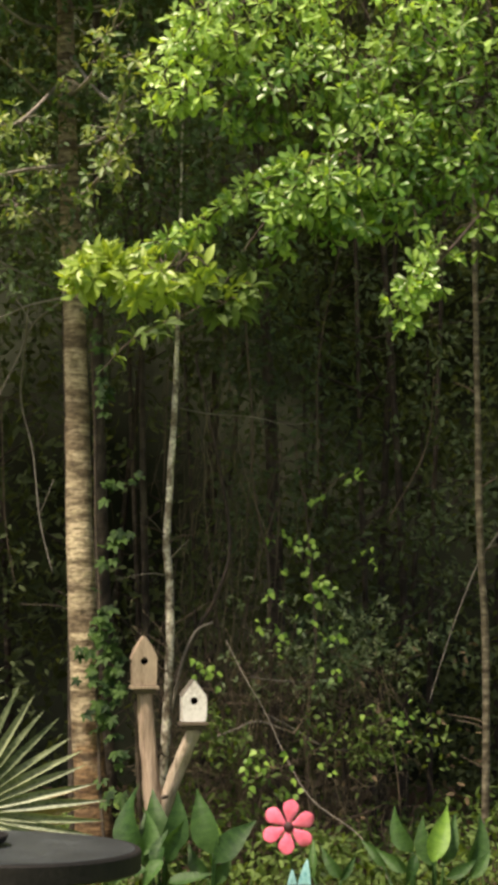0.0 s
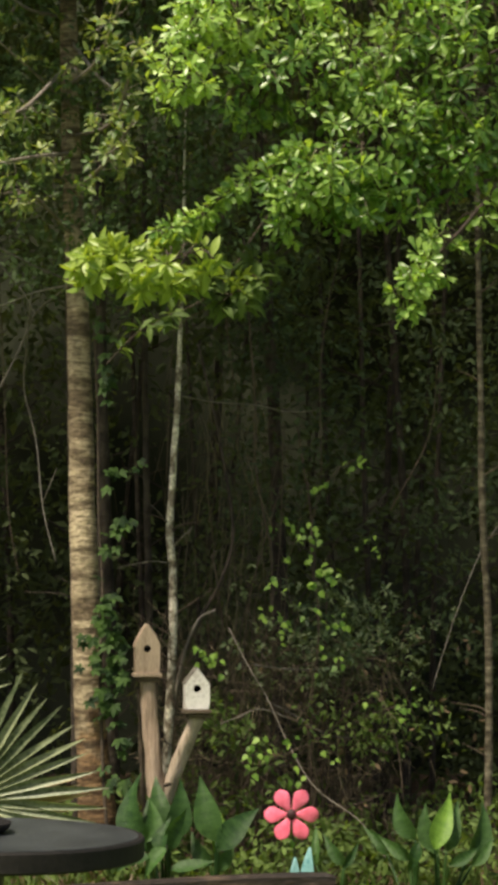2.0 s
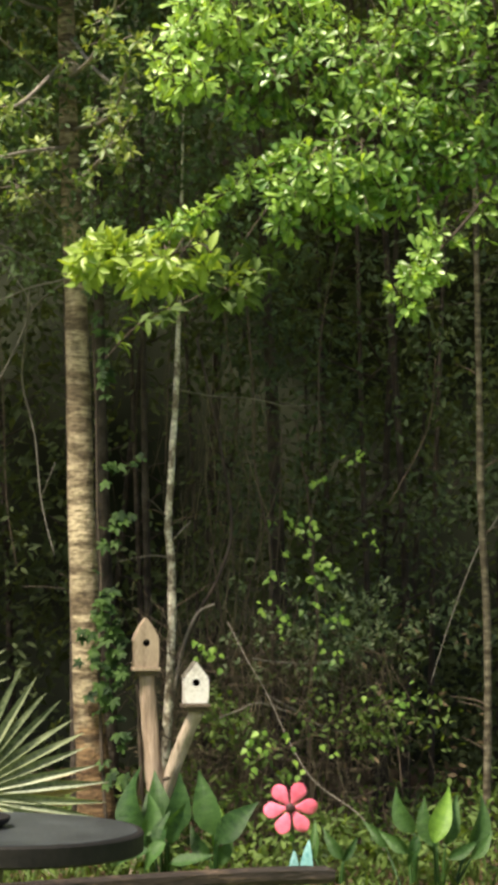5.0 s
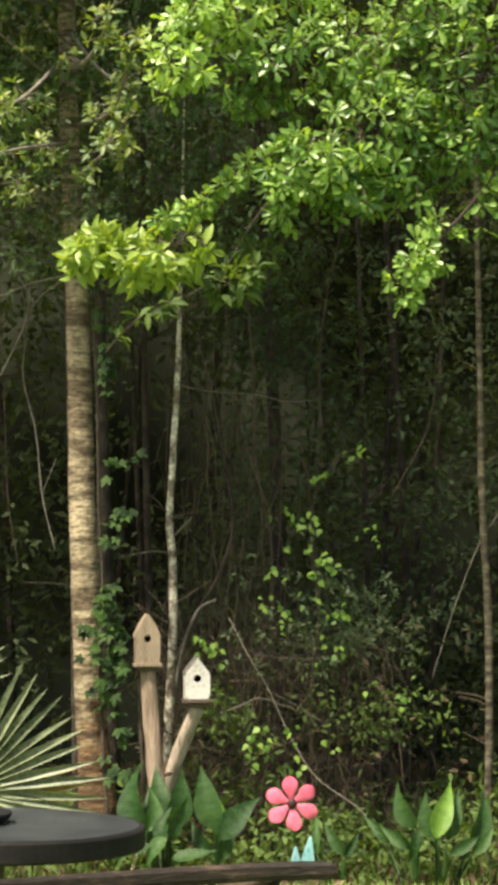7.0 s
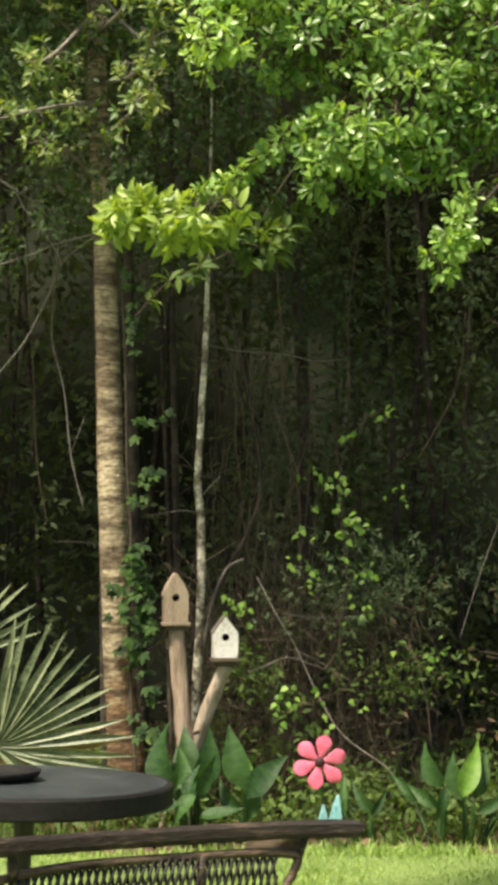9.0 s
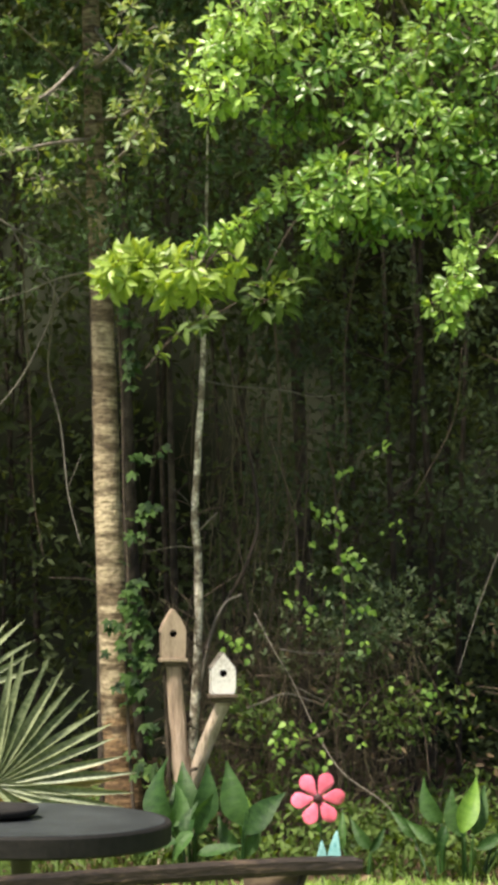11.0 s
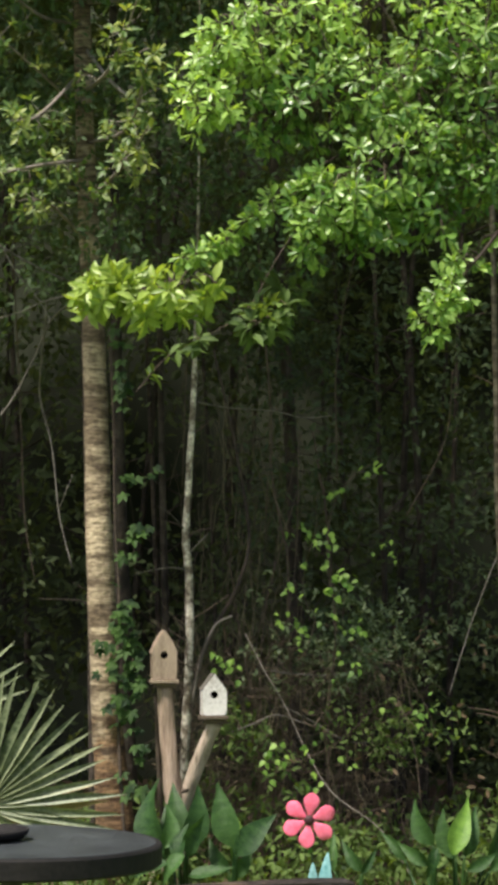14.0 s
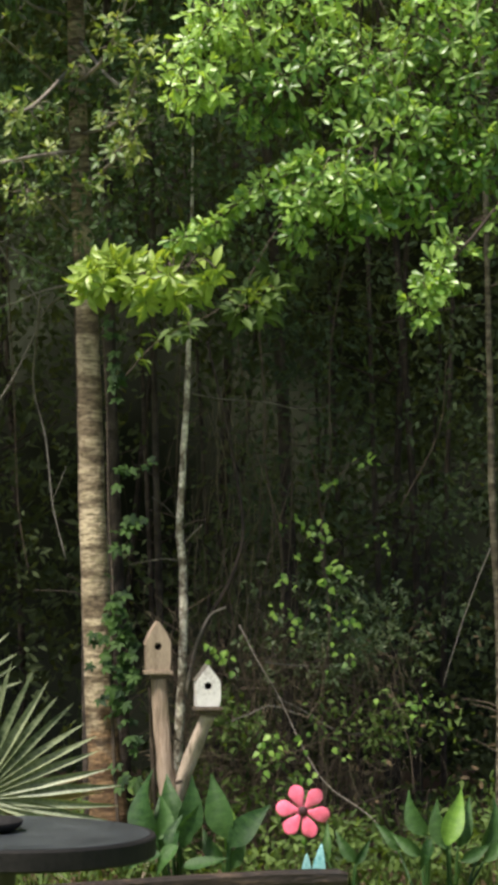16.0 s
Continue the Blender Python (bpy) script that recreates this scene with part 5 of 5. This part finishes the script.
def bench():
    foot = V(-0.35, 4.62, 0)
    t = thing("garden_bench", foot, "weathered dark iron garden bench with a lattice back", "bench")
    # back rail, from the far end round to the near one
    rail = [V(0.284, 4.950, 0.8615), V(0.168, 4.930, 0.8635), V(0.000, 4.880, 0.8635), V(-0.193, 4.800, 0.8635), V(-0.391, 4.700, 0.8645), V(-0.579, 4.600, 0.8655), V(-0.747, 4.500, 0.8665)]
    bm = bmesh.new()
    line = bend(rail, 6)
    rows = []
    for i, q in enumerate(line):
        f = i / (len(line) - 1)
        h = 0.0215 if i else 0.015
        prof = [(-0.013, -h), (-0.017, -h * 0.4), (-0.016, h * 0.6), (-0.010, h), (0.010, h), (0.016, h * 0.6), (0.017, -h * 0.4), (0.013, -h)]
        wob = 0.0016 * noise.noise(Vector((f * 30, 0, 3)))
        rows.append([bm.verts.new(q + V(-0.25 * a, a, b + wob)) for a, b in prof])
    for a, b in zip(rows, rows[1:]):
        for k in range(8):
            bm.faces.new((a[k], a[(k + 1) % 8], b[(k + 1) % 8], b[k]))
    bm.faces.new(rows[0][::-1])
    bm.faces.new(rows[-1])
    bmesh.ops.recalc_face_normals(bm, faces=bm.faces)
    part("top_rail", bm, RUST, t, "flat weathered top rail", smooth=False)
    hoop = [V(-0.746, 4.500, 0.769), V(-0.581, 4.620, 0.787), V(-0.531, 4.640, 0.798), V(-0.390, 4.700, 0.811), V(-0.193, 4.800, 0.811), V(-0.001, 4.880, 0.811), V(0.090, 4.920, 0.804), V(0.122, 4.930, 0.791), V(0.108, 4.930, 0.749), V(0.090, 4.920, 0.696), V(0.075, 4.900, 0.410)]
    bm = bmesh.new()
    tube(bm, hoop, [0.0115, 0.0115], 10, 8)
    part("back_hoop", bm, RUST, t, "arched rusty tube")
    for a, b, r in ((V(-0.553, 4.620, 0.876), V(-0.552, 4.620, 0.787), 0.013), (V(0.148, 4.930, 0.861), V(0.120, 4.930, 0.784), 0.010)):
        bm = bmesh.new()
        tube(bm, [a, (a + b) / 2, b], [r, r], 8, 3)
        part("spacer", bm, RUST, t)
    bm = bmesh.new()
    tube(bm, [V(-0.116, 4.830, 0.812), V(-0.116, 4.830, 0.630), V(-0.115, 4.830, 0.345)], [0.011, 0.011], 8, 4)
    part("back_bar", bm, RUST, t)
    # bare tan block under the rail's end
    bm = bmesh.new()
    p, q = V(-0.010, 4.955, 0.818), V(0.140, 4.970, 0.822)
    box(bm, (p + q) / 2, ((q - p).length, 0.05, 0.034), bevel=0.004)
    part("rail_block", bm, TAN_WOOD, t, "dirty tan wooden block", smooth=False)
    # lattice of flattened strands under the hoop
    bm = bmesh.new()
    a0, b0 = hoop[1], hoop[6]
    along = (b0 - a0)
    along.z = 0
    n = 38
    for s in (-1, 1):
        for k in range(-10, n + 10):
            pts = []
            for j in range(6):
                f = (k + (0.5 if s > 0 else -1.15) * j) / n
                if not 0.0 <= f <= 0.985:
                    continue
                roofz = 0.0
                for u, w in zip(hoop[1:7], hoop[2:8]):
                    fu, fw = (u - a0).dot(along) / along.length_squared, (w - a0).dot(along) / along.length_squared
                    if fu <= f <= fw + 1e-6:
                        roofz = u.z + (w.z - u.z) * (f - fu) / max(1e-6, fw - fu)
                z = 0.82 - j * 0.066
                z = min(z, roofz) if roofz else z
                pts.append(V(a0.x, a0.y, 0) + along * f + V(0, 0.004 * s, z))
            if len(pts) > 1:
                tube(bm, pts, [0.0042, 0.0042], 4, 1)
    part("lattice", bm, IRON, t, "woven metal lattice")
    bm = bmesh.new()
    for k in range(9):
        tube(bm, [V(-1.0, 4.38 - 0.05 * k, 0.42), V(-0.4, 4.58 - 0.05 * k, 0.415), V(0.12, 4.76 - 0.05 * k, 0.42)], [0.012, 0.012], 6, 3)
    part("seat", bm, IRON, t)
    for a, b in ((V(-0.98, 4.40, 0.9), V(-0.98, 4.44, 0)), (V(0.07, 4.86, 0.60), V(0.10, 4.88, 0)), (V(-0.98, 3.96, 0.42), V(-0.98, 3.92, 0)), (V(0.12, 4.34, 0.42), V(0.12, 4.30, 0))):
        bm = bmesh.new()
        tube(bm, [a, (a + b) / 2, b], [0.014, 0.014], 8, 3)
        part("leg", bm, IRON, t)


def wind_bell():
    """A bell-shaped hood on a cord, swung by gusts."""
    pivot = V(-0.570, 3.0, 4.2)
    t = thing("wind_bell", pivot, "dark green bell-shaped ornament hanging on a cord", "wind bell")
    bm = bmesh.new()
    n = 32
    rings = []
    for r, z in ((0.035, 2.62), (0.062, 2.52), (0.098, 2.36), (0.133, 2.225), (0.129, 2.216), (0.094, 2.355), (0.058, 2.51), (0.03, 2.61)):
        rings.append([bm.verts.new((pivot.x + r * math.cos(2 * math.pi * k / n) * (1 + 0.02 * math.cos(8 * 2 * math.pi * k / n)), pivot.y + r * math.sin(2 * math.pi * k / n), z)) for k in range(n)])
    for a, b in zip(rings, rings[1:]):
        for k in range(n):
            bm.faces.new((a[k], a[(k + 1) % n], b[(k + 1) % n], b[k]))
    bmesh.ops.recalc_face_normals(bm, faces=bm.faces)
    part("hood", bm, GREEN_CANVAS, t)
    bm = bmesh.new()
    tube(bm, [V(pivot.x, pivot.y, 2.60), V(pivot.x, pivot.y, 3.4), pivot], [0.003, 0.003], 6, 3)
    part("cord", bm, IRON, t)
    bm = bmesh.new()
    tube(bm, [V(pivot.x, pivot.y, 2.58), V(pivot.x, pivot.y, 2.61), V(pivot.x, pivot.y, 2.635)], [0.034, 0.02], 12, 3)
    part("cap", bm, IRON, t)
    return t, pivot


ground()
grass()
litter()
sky_blocker()
porch_beam()
woods()
shade_trees()
brush()
stems()
main_tree()
slim_trees()
BOUGHS = oak()
heart_vine()
bush()
cannas()
fan_palm()
bird_boxes()
ROTOR, ROTOR_AT = pinwheel()
round_table()
bench()
BELL, BELL_AT = wind_bell()


def motions():
    # the pinwheel turns in gusts: seconds, degrees
    spin = [(0.0, 7), (0.5, 3), (1.0, 0), (1.5, -24), (2.0, -30), (2.5, -63), (3.0, -58), (3.5, -61), (4.0, -96), (4.5, -129), (5.3, -170), (6.2, -215),
            (7.0, -246), (7.5, -262), (8.0, -305), (8.5, -311), (9.0, -347), (9.5, -384), (10.0, -390), (10.8, -440), (11.7, -500),
            (12.5, -535), (13.0, -573), (13.5, -623), (14.0, -652), (14.5, -676), (15.0, -724), (15.5, -722), (16.0, -740)]
    walk(ROTOR, [(t, Matrix.Translation(ROTOR_AT) @ Matrix.Rotation(radians(a), 4, "Y")) for t, a in spin])
    # a gust swings the wind bell: seconds, degrees
    swing = [(0.0, 0.0), (4.0, 0.1), (8.0, 0.0), (8.2, 0.5), (8.3, 1.7), (8.4, 2.4), (8.5, 2.6), (8.6, 2.5), (8.7, 2.2), (8.8, 1.7), (8.9, 0.5), (9.0, -0.1), (9.2, -0.4), (9.6, 0.0), (16.0, 0.0)]
    walk(BELL, [(t, Matrix.Translation(BELL_AT) @ Matrix.Rotation(radians(-a), 4, "Y")) for t, a in swing])
    # the boughs dip and rise in the wind: seconds, centimetres at the tips of the broad boughs and of the tuft
    gusts = [(0.0, 6.0, 2.8), (0.5, 5.3, 2.3), (1.0, 6.4, 2.5), (1.5, 6.0, 3.2), (2.0, 5.8, 0.9), (2.5, 4.8, 2.1), (3.0, 4.2, 1.8), (3.5, 4.6, 1.2), (4.0, 4.4, 2.1),
             (4.5, 3.9, 0.7), (5.5, 4.6, 1.0), (6.3, 5.6, 1.2), (7.0, 6.2, 1.6), (7.5, 5.8, 1.6), (8.0, 4.4, 1.6), (8.5, 3.0, 0.7), (9.0, 0.0, 0.0), (9.5, -7.6, -0.2),
             (10.0, -7.0, -4.6), (10.8, -5.5, -7.0), (11.7, -6.2, -9.0), (12.5, -5.8, -10.0), (13.0, -4.8, -9.6), (13.5, -3.2, -8.3), (14.0, -2.1, -7.6), (14.5, 0.5, -3.0),
             (15.0, 2.8, -3.4), (15.5, 4.4, -1.8), (16.0, 1.2, -4.8)]
    # the tuft is also blown along, centimetres towards its tip
    drift = {6.3: 1.0, 7.0: 2.0, 7.5: 2.0, 8.0: 1.0, 10.8: 3.0, 11.7: 6.5, 12.5: 9.0, 13.0: 10.0, 13.5: 9.5, 14.0: 9.5, 14.5: 7.0, 15.0: 6.0, 15.5: 5.5, 16.0: 5.5}
    for name, (b, o, pivot, tip) in BOUGHS.items():
        arm = tip - pivot
        flat = math.hypot(arm.x, arm.y)
        axis = Vector((0, 0, 1)).cross(Vector((arm.x, arm.y, 0)).normalized())
        rows = []
        for t, broad, tuft in gusts:
            d = 0.01 * (tuft if name in ("left_tuft", "hanging", "tail") else broad)
            along = V(-0.01 * drift.get(t, 0.0), 0, 0) if name == "left_tuft" else V(0, 0, 0)
            rows.append((t, Matrix.Translation(o + along) @ Matrix.Rotation(-d / flat, 4, axis)))
        walk(b, rows)


motions()
